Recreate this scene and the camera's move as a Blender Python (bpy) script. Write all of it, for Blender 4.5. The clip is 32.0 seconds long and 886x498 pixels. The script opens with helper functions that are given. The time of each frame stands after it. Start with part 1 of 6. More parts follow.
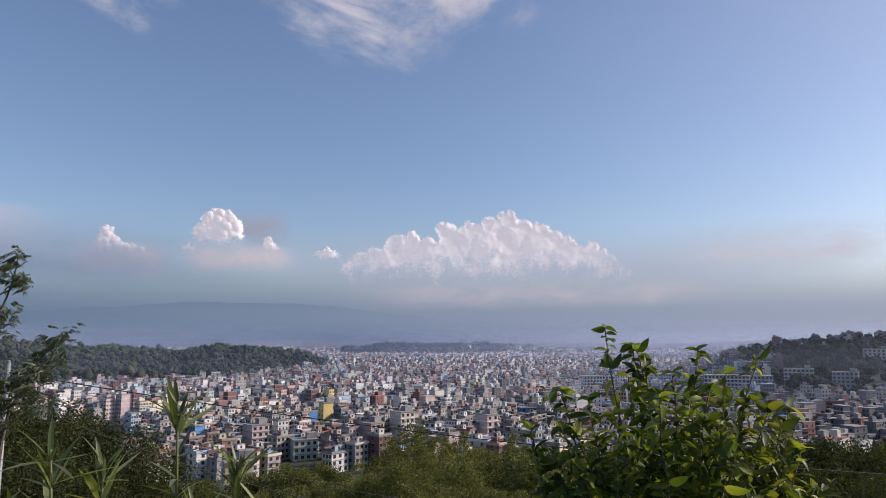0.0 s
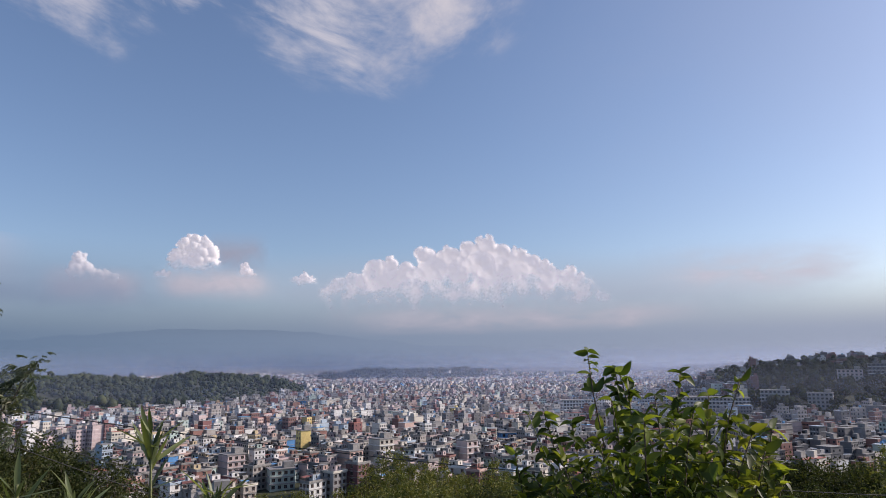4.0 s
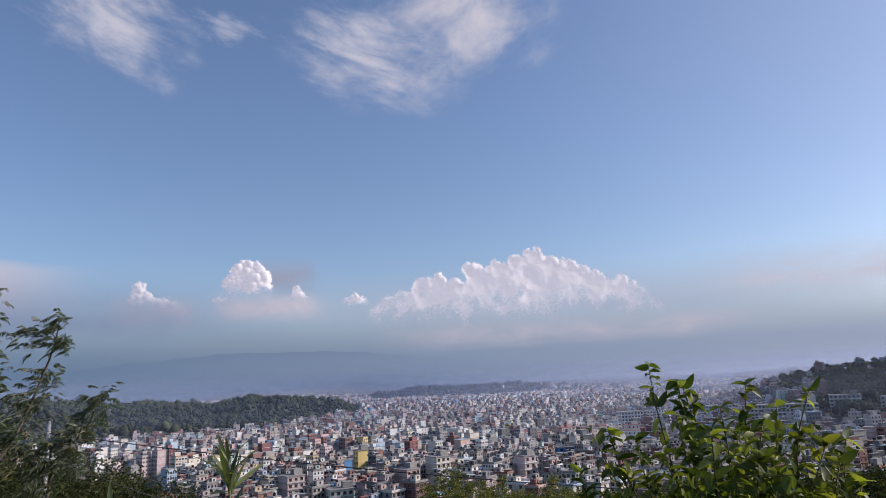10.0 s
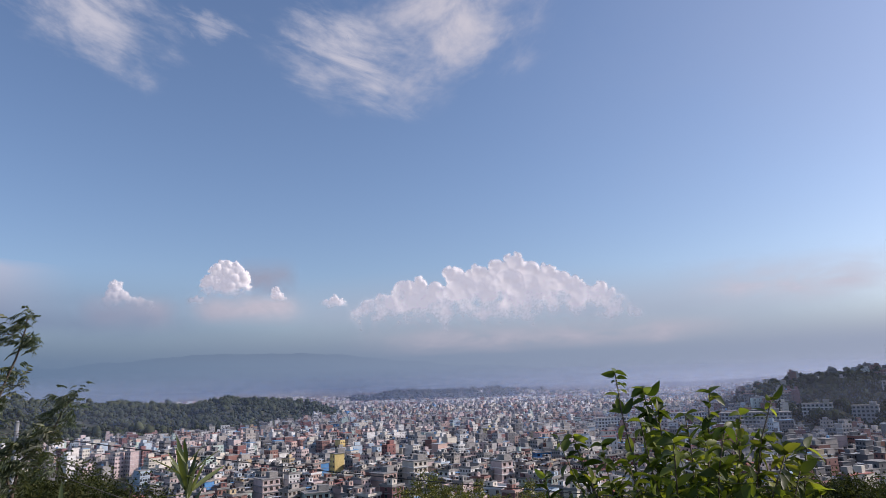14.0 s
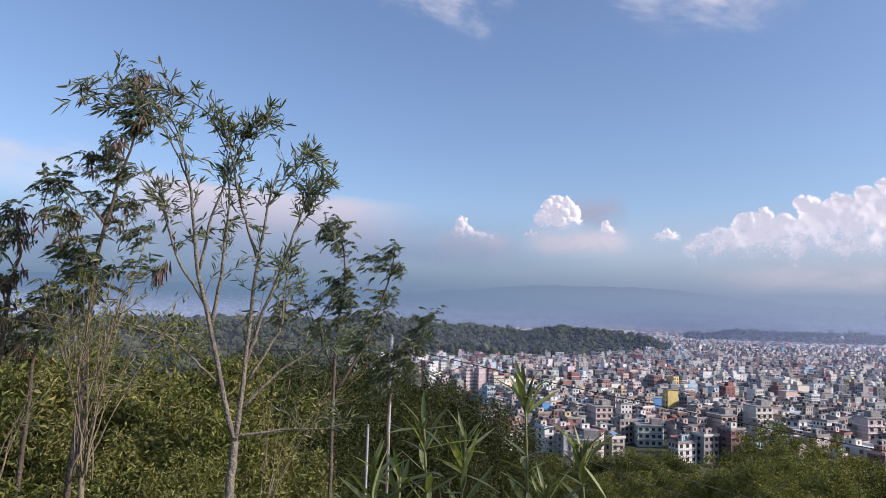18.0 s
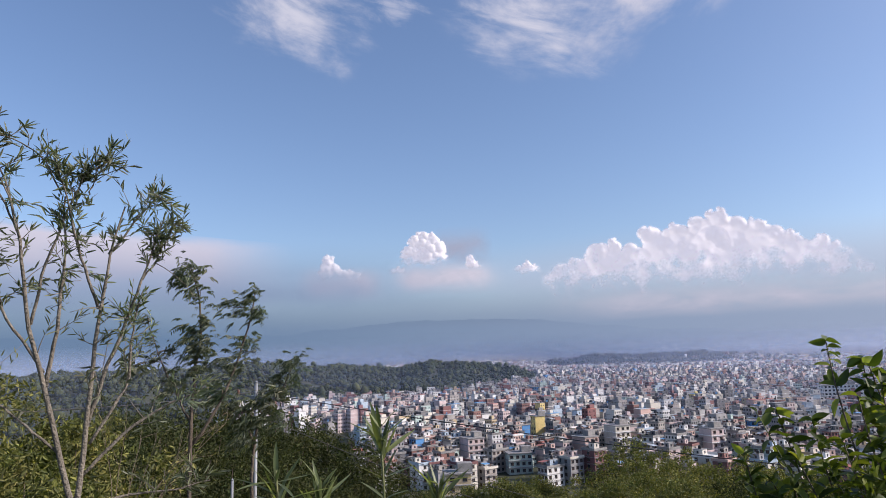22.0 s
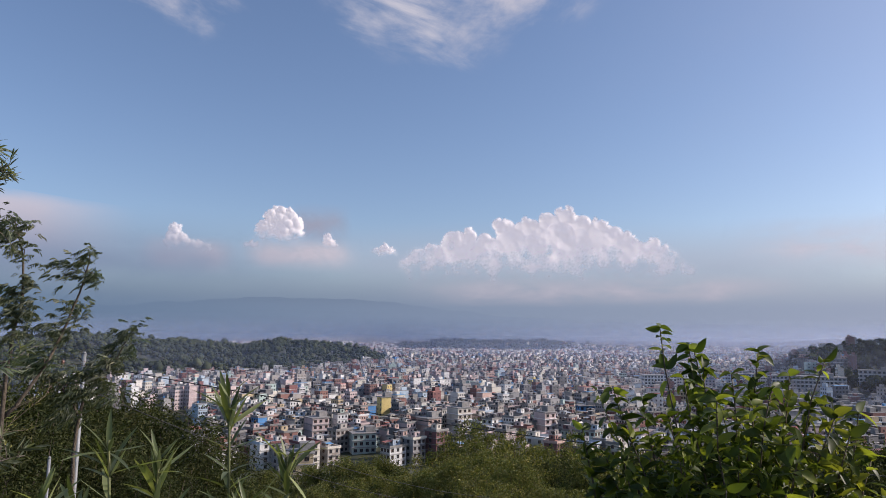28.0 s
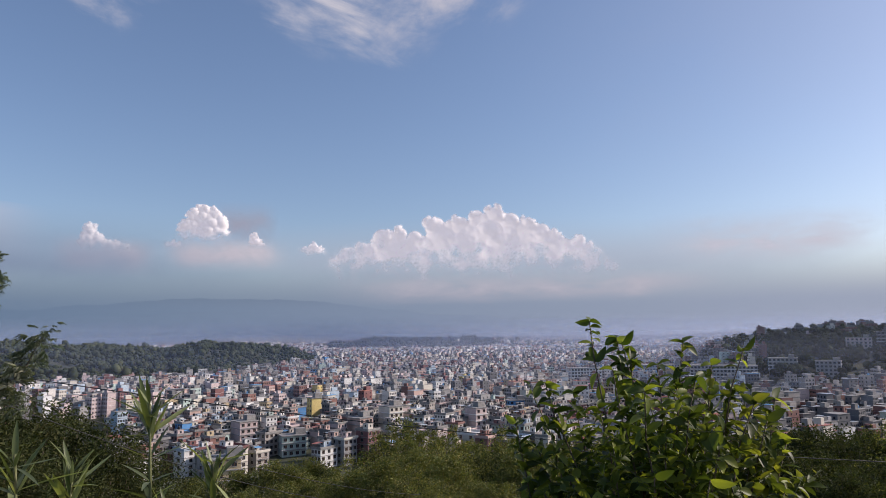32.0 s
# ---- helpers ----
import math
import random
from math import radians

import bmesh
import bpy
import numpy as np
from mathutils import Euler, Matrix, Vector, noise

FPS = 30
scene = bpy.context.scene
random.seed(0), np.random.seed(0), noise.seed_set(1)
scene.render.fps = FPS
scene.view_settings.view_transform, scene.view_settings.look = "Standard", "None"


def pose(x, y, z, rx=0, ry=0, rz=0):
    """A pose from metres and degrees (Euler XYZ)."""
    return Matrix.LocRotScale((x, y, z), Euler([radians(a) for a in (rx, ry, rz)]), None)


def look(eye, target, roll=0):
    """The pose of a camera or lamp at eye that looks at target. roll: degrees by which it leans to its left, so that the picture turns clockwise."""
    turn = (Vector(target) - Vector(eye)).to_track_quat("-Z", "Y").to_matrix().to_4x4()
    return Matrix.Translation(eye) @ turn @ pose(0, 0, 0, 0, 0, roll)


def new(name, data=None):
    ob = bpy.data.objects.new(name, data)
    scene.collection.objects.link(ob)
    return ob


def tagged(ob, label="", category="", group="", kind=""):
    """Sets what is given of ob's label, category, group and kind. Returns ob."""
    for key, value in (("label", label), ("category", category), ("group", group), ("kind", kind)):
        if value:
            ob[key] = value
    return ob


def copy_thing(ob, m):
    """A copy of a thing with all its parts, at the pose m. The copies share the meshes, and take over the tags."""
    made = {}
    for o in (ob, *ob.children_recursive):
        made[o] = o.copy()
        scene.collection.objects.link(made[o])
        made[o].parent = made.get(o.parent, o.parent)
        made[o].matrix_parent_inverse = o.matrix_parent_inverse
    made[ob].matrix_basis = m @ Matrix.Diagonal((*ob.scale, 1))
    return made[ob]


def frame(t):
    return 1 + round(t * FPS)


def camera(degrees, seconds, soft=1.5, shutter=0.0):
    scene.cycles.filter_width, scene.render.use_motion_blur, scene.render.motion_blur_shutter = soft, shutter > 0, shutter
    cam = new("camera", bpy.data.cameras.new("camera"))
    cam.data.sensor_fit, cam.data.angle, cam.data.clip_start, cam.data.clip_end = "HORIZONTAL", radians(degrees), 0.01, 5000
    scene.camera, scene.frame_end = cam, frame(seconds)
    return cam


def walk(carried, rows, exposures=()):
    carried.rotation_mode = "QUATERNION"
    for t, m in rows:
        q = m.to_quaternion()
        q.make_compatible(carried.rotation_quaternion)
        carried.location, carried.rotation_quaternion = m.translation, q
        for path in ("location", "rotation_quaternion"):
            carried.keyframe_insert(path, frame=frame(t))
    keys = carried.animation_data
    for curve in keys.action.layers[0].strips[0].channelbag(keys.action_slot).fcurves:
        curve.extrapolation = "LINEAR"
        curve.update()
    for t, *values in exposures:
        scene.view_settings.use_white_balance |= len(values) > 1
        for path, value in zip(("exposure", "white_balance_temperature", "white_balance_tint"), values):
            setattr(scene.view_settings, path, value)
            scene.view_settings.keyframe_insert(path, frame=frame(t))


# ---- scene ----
DEG = math.pi / 180
EYE = Vector((0.0, 0.0, 1.6))

# t, x, y, z, yaw, pitch, roll
PATH = [
    (0.0, -0.000, 0.000, 1.600, 0.00, 7.70, -0.00),
    (0.5, 0.011, 0.004, 1.601, -0.58, 6.88, -0.44),
    (1.0, 0.008, 0.012, 1.600, -0.46, 7.03, -0.37),
    (1.5, 0.004, 0.016, 1.598, -1.14, 7.15, -0.62),
    (2.0, -0.008, 0.016, 1.598, -1.62, 7.21, -0.90),
    (2.5, -0.019, 0.011, 1.594, -1.33, 6.96, -0.53),
    (3.0, -0.001, 0.007, 1.599, -1.52, 8.84, -0.34),
    (3.5, -0.010, 0.012, 1.598, -2.15, 9.67, -0.36),
    (5.5, -0.003, 0.023, 1.610, -0.40, 10.13, -2.13),
    (6.0, -0.005, 0.024, 1.609, -3.36, 11.96, -0.69),
    (6.5, -0.004, 0.018, 1.607, -7.14, 11.04, -0.86),
    (7.0, -0.001, 0.011, 1.612, -7.16, 9.99, -1.35),
    (7.5, -0.015, 0.003, 1.614, -3.76, 11.41, -0.62),
    (8.0, -0.026, -0.010, 1.615, 1.27, 12.71, -0.02),
    (8.5, -0.036, -0.014, 1.618, 1.94, 12.37, -0.00),
    (9.0, -0.035, -0.020, 1.617, 2.39, 12.20, -0.46),
    (9.5, -0.034, -0.025, 1.614, 2.28, 10.86, -2.35),
    (10.0, -0.034, -0.025, 1.615, 2.19, 11.23, -2.58),
    (10.5, -0.028, -0.021, 1.616, 1.15, 11.24, -2.64),
    (11.0, -0.022, -0.017, 1.618, 1.25, 11.38, -2.65),
    (11.5, -0.025, -0.017, 1.614, 1.42, 12.92, -2.35),
    (12.0, -0.021, -0.013, 1.611, 1.09, 11.21, -1.25),
    (12.5, -0.013, -0.012, 1.608, 1.26, 11.10, -1.04),
    (13.0, -0.005, -0.010, 1.612, 0.78, 11.35, -0.41),
    (13.5, 0.003, -0.016, 1.612, -0.27, 11.56, -1.73),
    (15.5, 0.007, -0.014, 1.628, 8.98, 10.07, -1.04),
    (16.0, -0.004, -0.009, 1.625, 13.71, 9.06, -0.58),
    (16.5, -0.009, -0.005, 1.623, 19.01, 8.03, 0.42),
    (17.0, -0.005, -0.002, 1.626, 23.68, 7.41, 0.55),
    (17.5, -0.001, -0.000, 1.620, 26.54, 5.98, 1.05),
    (18.0, 0.003, 0.001, 1.617, 28.48, 5.89, 1.62),
    (18.5, 0.007, 0.003, 1.615, 28.52, 6.18, 0.86),
    (19.0, 0.011, 0.005, 1.612, 26.91, 6.19, -0.41),
    (19.5, 0.015, 0.007, 1.612, 26.29, 6.31, -0.54),
    (20.0, 0.018, 0.008, 1.611, 24.50, 7.16, -1.08),
    (20.5, 0.022, 0.009, 1.610, 21.50, 7.81, -1.00),
    (21.0, 0.024, 0.009, 1.606, 19.26, 7.72, -1.67),
    (21.5, 0.033, 0.006, 1.612, 18.39, 8.11, -1.68),
    (22.0, 0.057, -0.004, 1.629, 17.08, 9.06, -1.84),
    (22.5, 0.051, -0.007, 1.632, 16.73, 9.77, -2.00),
    (23.0, 0.064, -0.013, 1.635, 15.43, 10.06, -2.43),
    (23.5, 0.077, -0.018, 1.643, 15.12, 10.67, -2.57),
    (24.0, 0.062, -0.015, 1.633, 13.81, 10.60, -2.79),
    (24.5, 0.061, -0.015, 1.633, 13.17, 10.63, -3.09),
    (26.5, 0.051, -0.014, 1.609, 10.77, 10.12, -1.04),
    (27.0, 0.065, -0.009, 1.614, 8.67, 8.07, -0.65),
    (27.5, 0.039, 0.010, 1.608, 7.36, 7.35, 0.05),
    (28.0, 0.026, 0.018, 1.605, 4.90, 7.36, 0.57),
    (28.5, 0.022, 0.023, 1.608, 3.76, 8.49, -0.24),
    (29.0, 0.018, 0.023, 1.607, 2.37, 9.29, -1.21),
    (29.5, 0.022, 0.022, 1.606, 2.06, 9.51, -1.14),
    (30.0, 0.024, 0.023, 1.607, 1.02, 9.27, -1.58),
    (30.5, 0.017, 0.029, 1.605, 0.12, 9.16, -2.05),
    (31.0, 0.016, 0.030, 1.603, 0.12, 8.49, -1.25),
    (31.5, 0.013, 0.036, 1.604, -0.07, 8.62, -1.04),
    (32.0, 0.019, 0.043, 1.603, -1.12, 7.19, -0.72),
]


def ray(az, el):
    """Unit vector; az in degrees to the left of +y, el up."""
    a, e = az * DEG, el * DEG
    return Vector((-math.sin(a) * math.cos(e), math.cos(a) * math.cos(e), math.sin(e)))


def spot(az, el, d):
    """The place d metres from the eye in that direction."""
    return EYE + ray(az, el) * d


cam = camera(66.95, 32.0, soft=0.6)
walk(cam, [(t, look((x, y, z), Vector((x, y, z)) + ray(yaw, pitch) * 2.0, roll)) for t, x, y, z, yaw, pitch, roll in PATH],
     exposures=[(0.0, -0.09, 6850, 18), (3.5, -0.08, 6800, 18), (6.0, -0.15, 6600, 18), (7.0, -0.20, 6650, 18), (8.0, -0.15, 6600, 18), (10.0, -0.10, 6550, 18), (13.5, -0.12, 6600, 18), (17.5, 0.19, 6550, 18), (20.0, 0.19, 6550, 18), (24.5, 0.07, 6550, 18), (27.0, -0.01, 6700, 18), (29.0, -0.08, 6750, 18), (32.0, -0.09, 6850, 18)])

# ---- sky and sun ----
SUN_BEARING, SUN_HEIGHT = 81.0, 29.0  # degrees clockwise from +y, and up
world = bpy.data.worlds.new("sky")
scene.world = world
world.use_nodes = True
wn = world.node_tree
sky = wn.nodes.new("ShaderNodeTexSky")
sky.sky_type = "NISHITA"
sky.sun_disc = False
sky.sun_elevation, sky.sun_rotation = radians(SUN_HEIGHT), radians(SUN_BEARING)
sky.air_density, sky.dust_density, sky.ozone_density = 1.0, 1.4, 3.8
wn.nodes["Background"].inputs["Strength"].default_value = 0.152
wn.links.new(sky.outputs[0], wn.nodes["Background"].inputs["Color"])

sun_lamp = bpy.data.lights.new("sun", "SUN")
sun_lamp.energy, sun_lamp.angle, sun_lamp.color = 4.5, radians(0.6), (1.0, 0.94, 0.85)
sun = new("sun", sun_lamp)
sb, se = radians(SUN_BEARING), radians(SUN_HEIGHT)
SUN_DIR = Vector((math.sin(sb) * math.cos(se), math.cos(sb) * math.cos(se), math.sin(se)))
sun.matrix_world = look(SUN_DIR * 500, (0, 0, 0))


# ---- materials ----
def material(name):
    m = bpy.data.materials.new(name)
    m.use_nodes = True
    m.cycles.emission_sampling = "NONE"
    nt = m.node_tree
    nt.nodes.clear()
    out = nt.nodes.new("ShaderNodeOutputMaterial")
    return m, nt, out


def node(nt, kind, **inputs):
    n = nt.nodes.new(kind)
    for k, v in inputs.items():
        n.inputs[k.replace("_", " ")].default_value = v
    return n


def ramp(nt, stops):
    r = nt.nodes.new("ShaderNodeValToRGB")
    els = r.color_ramp.elements
    while len(els) < len(stops):
        els.new(0.5)
    for e, (p, c) in zip(els, stops):
        e.position, e.color = p, (*c, 1.0)
    return r


def scaled(c, k):
    return tuple(min(1.0, v * k) for v in c)


def leaf_material(name, dark, mid, light, rough=0.45, through_light=0.35, spread="island", gloss=0.45):
    """Leaves: colour varies from leaf to leaf, part of the light passes through."""
    m, nt, out = material(name)
    if spread == "island":
        src = nt.nodes.new("ShaderNodeNewGeometry").outputs["Random Per Island"]
    else:
        src = nt.nodes.new("ShaderNodeObjectInfo").outputs["Random"]
    r = ramp(nt, [(0.0, dark), (0.55, mid), (0.93, light), (1.0, scaled(light, 1.35))])
    nt.links.new(src, r.inputs[0])
    co = nt.nodes.new("ShaderNodeTexCoord")
    nz = node(nt, "ShaderNodeTexNoise", Scale=1.3, Detail=3.0)
    nt.links.new(co.outputs["Object"], nz.inputs["Vector"])
    mul = nt.nodes.new("ShaderNodeMix")
    mul.data_type, mul.blend_type = "RGBA", "MULTIPLY"
    mul.inputs["Factor"].default_value = 0.45
    nt.links.new(r.outputs[0], mul.inputs["A"])
    nt.links.new(nz.outputs[1], mul.inputs["B"])
    p = node(nt, "ShaderNodeBsdfPrincipled", Roughness=rough)
    p.inputs["Specular IOR Level"].default_value = gloss
    nt.links.new(mul.outputs["Result"], p.inputs["Base Color"])
    tr = nt.nodes.new("ShaderNodeBsdfTranslucent")
    warm = nt.nodes.new("ShaderNodeMix")
    warm.data_type, warm.blend_type = "RGBA", "MULTIPLY"
    warm.inputs["Factor"].default_value = 1.0
    warm.inputs["B"].default_value = (1.5, 1.5, 0.55, 1.0)
    nt.links.new(mul.outputs["Result"], warm.inputs["A"])
    nt.links.new(warm.outputs["Result"], tr.inputs["Color"])
    mix = nt.nodes.new("ShaderNodeMixShader")
    mix.inputs[0].default_value = through_light
    nt.links.new(p.outputs[0], mix.inputs[1])
    nt.links.new(tr.outputs[0], mix.inputs[2])
    nt.links.new(mix.outputs[0], out.inputs[0])
    return m


def rough_material(name, a, b, scale=2.0, rough=0.85, bump=0.2, fine=14.0, metal=0.0, per_object=0.0):
    """A matt surface, mottled between two colours at two scales, with fine relief."""
    m, nt, out = material(name)
    co = nt.nodes.new("ShaderNodeTexCoord")
    n1 = node(nt, "ShaderNodeTexNoise", Scale=scale, Detail=5.0, Roughness=0.6)
    n2 = node(nt, "ShaderNodeTexNoise", Scale=scale * fine, Detail=4.0)
    for n in (n1, n2):
        nt.links.new(co.outputs["Object"], n.inputs["Vector"])
    r = ramp(nt, [(0.3, a), (0.7, b)])
    nt.links.new(n1.outputs[0], r.inputs[0])
    mul = nt.nodes.new("ShaderNodeMix")
    mul.data_type, mul.blend_type = "RGBA", "OVERLAY"
    mul.inputs["Factor"].default_value = 0.3
    nt.links.new(r.outputs[0], mul.inputs["A"])
    nt.links.new(n2.outputs[0], mul.inputs["B"])
    col = mul.outputs["Result"]
    if per_object:
        info = nt.nodes.new("ShaderNodeObjectInfo")
        hsv = nt.nodes.new("ShaderNodeHueSaturation")
        mr = node(nt, "ShaderNodeMapRange")
        mr.inputs["To Min"].default_value, mr.inputs["To Max"].default_value = 1 - per_object, 1 + per_object
        nt.links.new(info.outputs["Random"], mr.inputs["Value"])
        nt.links.new(mr.outputs[0], hsv.inputs["Value"])
        nt.links.new(col, hsv.inputs["Color"])
        col = hsv.outputs[0]
    p = node(nt, "ShaderNodeBsdfPrincipled", Roughness=rough, Metallic=metal)
    nt.links.new(col, p.inputs["Base Color"])
    if bump:
        bp = node(nt, "ShaderNodeBump", Strength=bump, Distance=0.05)
        nt.links.new(n2.outputs[0], bp.inputs["Height"])
        nt.links.new(bp.outputs[0], p.inputs["Normal"])
    nt.links.new(p.outputs[0], out.inputs[0])
    return m


PAINTS = {
    "white_paint": (0.80, 0.79, 0.78), "cream_paint": (0.70, 0.65, 0.57), "ivory_paint": (0.72, 0.69, 0.65),
    "bare_concrete": (0.36, 0.355, 0.36), "dark_concrete": (0.17, 0.17, 0.18), "salmon_paint": (0.60, 0.42, 0.37),
    "pink_paint": (0.63, 0.50, 0.49), "brick_red": (0.29, 0.15, 0.13), "ochre_paint": (0.58, 0.46, 0.30),
    "yellow_paint": (0.86, 0.66, 0.27), "sky_blue_paint": (0.46, 0.56, 0.66), "mint_paint": (0.47, 0.58, 0.54),
    "tan_plaster": (0.45, 0.41, 0.38), "maroon_paint": (0.24, 0.11, 0.11), "bright_blue_paint": (0.10, 0.30, 0.62),
}
PAINT_NAMES = list(PAINTS)
PAINT_WEIGHTS = [14, 12, 11, 11, 14, 9, 13, 10, 2, 0.5, 4, 3, 10, 8, 0.7]
wall_mats = {n: rough_material(n, scaled(c, 0.72), scaled(c, 0.95), scale=0.35, bump=0.12, fine=9.0) for n, c in PAINTS.items()}
mat_concrete = rough_material("roof_concrete", (0.17, 0.165, 0.165), (0.32, 0.305, 0.29), scale=0.5)
mat_tin = rough_material("tin_sheet", (0.30, 0.33, 0.36), (0.42, 0.46, 0.50), scale=0.8, rough=0.5)
mat_redroof = rough_material("red_tin_sheet", (0.30, 0.10, 0.08), (0.40, 0.15, 0.11), scale=0.8, rough=0.6)
mat_blueroof = rough_material("blue_tin_sheet", (0.10, 0.28, 0.50), (0.16, 0.36, 0.58), scale=0.8, rough=0.5)
mat_tank = rough_material("black_plastic_tank", (0.015, 0.015, 0.017), (0.03, 0.03, 0.035), scale=1.0, rough=0.4)
mat_glass = rough_material("dark_window_glass", (0.02, 0.023, 0.028), (0.05, 0.055, 0.065), scale=0.6, rough=0.12, bump=0)
mat_frame = rough_material("window_frame_wood", (0.10, 0.05, 0.03), (0.18, 0.09, 0.05), scale=3.0)
CITY_MATS = [wall_mats[n] for n in PAINT_NAMES] + [mat_concrete, mat_glass, mat_tank, mat_tin, mat_redroof, mat_blueroof]
M_ROOF, M_GLASS, M_TANK, M_TIN, M_RED, M_BLUE = range(len(PAINT_NAMES), len(PAINT_NAMES) + 6)

mat_earth = rough_material("hillside_earth", (0.028, 0.036, 0.015), (0.06, 0.06, 0.028), scale=0.06, bump=0.5, fine=20.0)
mat_twig = rough_material("pale_twig", (0.11, 0.088, 0.06), (0.23, 0.18, 0.12), scale=9.0, bump=0.3)
mat_bark = rough_material("pale_bark", (0.10, 0.086, 0.068), (0.22, 0.19, 0.15), scale=9.0, bump=0.6, fine=6.0)
mat_darkbark = rough_material("dark_bark", (0.05, 0.038, 0.028), (0.11, 0.085, 0.06), scale=6.0, bump=0.6, fine=6.0)
mat_greenstem = rough_material("green_stem", (0.09, 0.12, 0.035), (0.16, 0.15, 0.06), scale=12.0, rough=0.6)
mat_brownstem = rough_material("brown_stem", (0.07, 0.05, 0.035), (0.14, 0.10, 0.06), scale=12.0, rough=0.7)
mat_steel = rough_material("galvanised_steel", (0.19, 0.20, 0.21), (0.29, 0.30, 0.31), scale=3.0, rough=0.6, metal=0.25)
mat_cable = rough_material("black_cable", (0.012, 0.012, 0.013), (0.022, 0.022, 0.024), scale=3.0, rough=0.6)
mat_porcelain = rough_material("brown_porcelain", (0.10, 0.04, 0.025), (0.16, 0.07, 0.04), scale=3.0, rough=0.25)

leaf_shrub = leaf_material("glossy_leaf", (0.05, 0.075, 0.017), (0.12, 0.16, 0.032), (0.30, 0.33, 0.06), 0.48, 0.42, "object", 0.3)
leaf_shrub_stuff = leaf_material("glossy_leaf_inner", (0.045, 0.07, 0.015), (0.11, 0.15, 0.03), (0.26, 0.29, 0.055), 0.48, 0.42, gloss=0.3)
leaf_oleander = leaf_material("oleander_leaf", (0.09, 0.11, 0.045), (0.18, 0.20, 0.088), (0.34, 0.35, 0.17), 0.42, 0.4, "object")
leaf_sapling = leaf_material("sapling_leaf", (0.07, 0.09, 0.06), (0.14, 0.165, 0.105), (0.26, 0.28, 0.17), 0.5, 0.4)
leaf_feather = leaf_material("feathery_leaf", (0.055, 0.075, 0.055), (0.105, 0.13, 0.085), (0.20, 0.22, 0.13), 0.5, 0.35)
leaf_pod = leaf_material("dry_pod", (0.10, 0.055, 0.04), (0.17, 0.10, 0.075), (0.25, 0.16, 0.11), 0.7, 0.1)
leaf_thicket = leaf_material("thicket_leaf", (0.05, 0.06, 0.02), (0.15, 0.165, 0.048), (0.33, 0.31, 0.10), 0.55, 0.35, gloss=0.25)
leaf_dark = leaf_material("dark_leaf", (0.024, 0.034, 0.014), (0.058, 0.07, 0.028), (0.105, 0.118, 0.045), 0.7, 0.25, gloss=0.1)
leaf_olive = leaf_material("olive_leaf", (0.075, 0.09, 0.03), (0.145, 0.16, 0.05), (0.24, 0.235, 0.075), 0.6, 0.3, gloss=0.2)
leaf_forest = leaf_material("forest_crown", (0.034, 0.046, 0.026), (0.062, 0.078, 0.042), (0.092, 0.104, 0.056), 0.95, 0.12, gloss=0.05)
leaf_hill = leaf_material("dark_forest_crown", (0.011, 0.019, 0.010), (0.019, 0.031, 0.014), (0.036, 0.05, 0.02), 0.95, 0.08, gloss=0.05)


def glowing_vapour(nt, out, amount, tint):
    """Backdrop cloud: emits a set colour in place of daylight on it, and thins out to clear sky."""
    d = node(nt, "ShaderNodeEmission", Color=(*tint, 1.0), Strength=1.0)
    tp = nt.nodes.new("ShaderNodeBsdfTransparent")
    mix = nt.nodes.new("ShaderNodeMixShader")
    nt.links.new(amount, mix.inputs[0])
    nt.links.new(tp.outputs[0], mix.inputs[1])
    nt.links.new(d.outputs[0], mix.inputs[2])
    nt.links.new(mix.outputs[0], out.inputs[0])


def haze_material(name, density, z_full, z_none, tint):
    """Bluish sheet standing in for hazy air: lets most light pass and scatters the rest."""
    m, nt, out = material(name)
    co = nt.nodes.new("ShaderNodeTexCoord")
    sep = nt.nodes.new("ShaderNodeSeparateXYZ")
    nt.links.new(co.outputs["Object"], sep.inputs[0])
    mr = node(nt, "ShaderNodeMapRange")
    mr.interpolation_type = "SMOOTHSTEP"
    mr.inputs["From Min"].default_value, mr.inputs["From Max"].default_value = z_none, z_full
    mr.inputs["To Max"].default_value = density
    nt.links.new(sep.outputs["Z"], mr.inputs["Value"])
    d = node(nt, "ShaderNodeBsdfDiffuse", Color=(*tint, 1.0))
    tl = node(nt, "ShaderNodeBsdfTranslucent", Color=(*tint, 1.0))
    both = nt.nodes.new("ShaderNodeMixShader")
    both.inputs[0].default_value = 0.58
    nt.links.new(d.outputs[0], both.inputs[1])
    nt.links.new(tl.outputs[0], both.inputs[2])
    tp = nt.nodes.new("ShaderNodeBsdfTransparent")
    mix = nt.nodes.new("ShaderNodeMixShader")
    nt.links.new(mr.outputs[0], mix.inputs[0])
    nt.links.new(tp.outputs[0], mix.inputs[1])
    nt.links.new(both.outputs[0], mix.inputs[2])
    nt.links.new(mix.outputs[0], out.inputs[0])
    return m


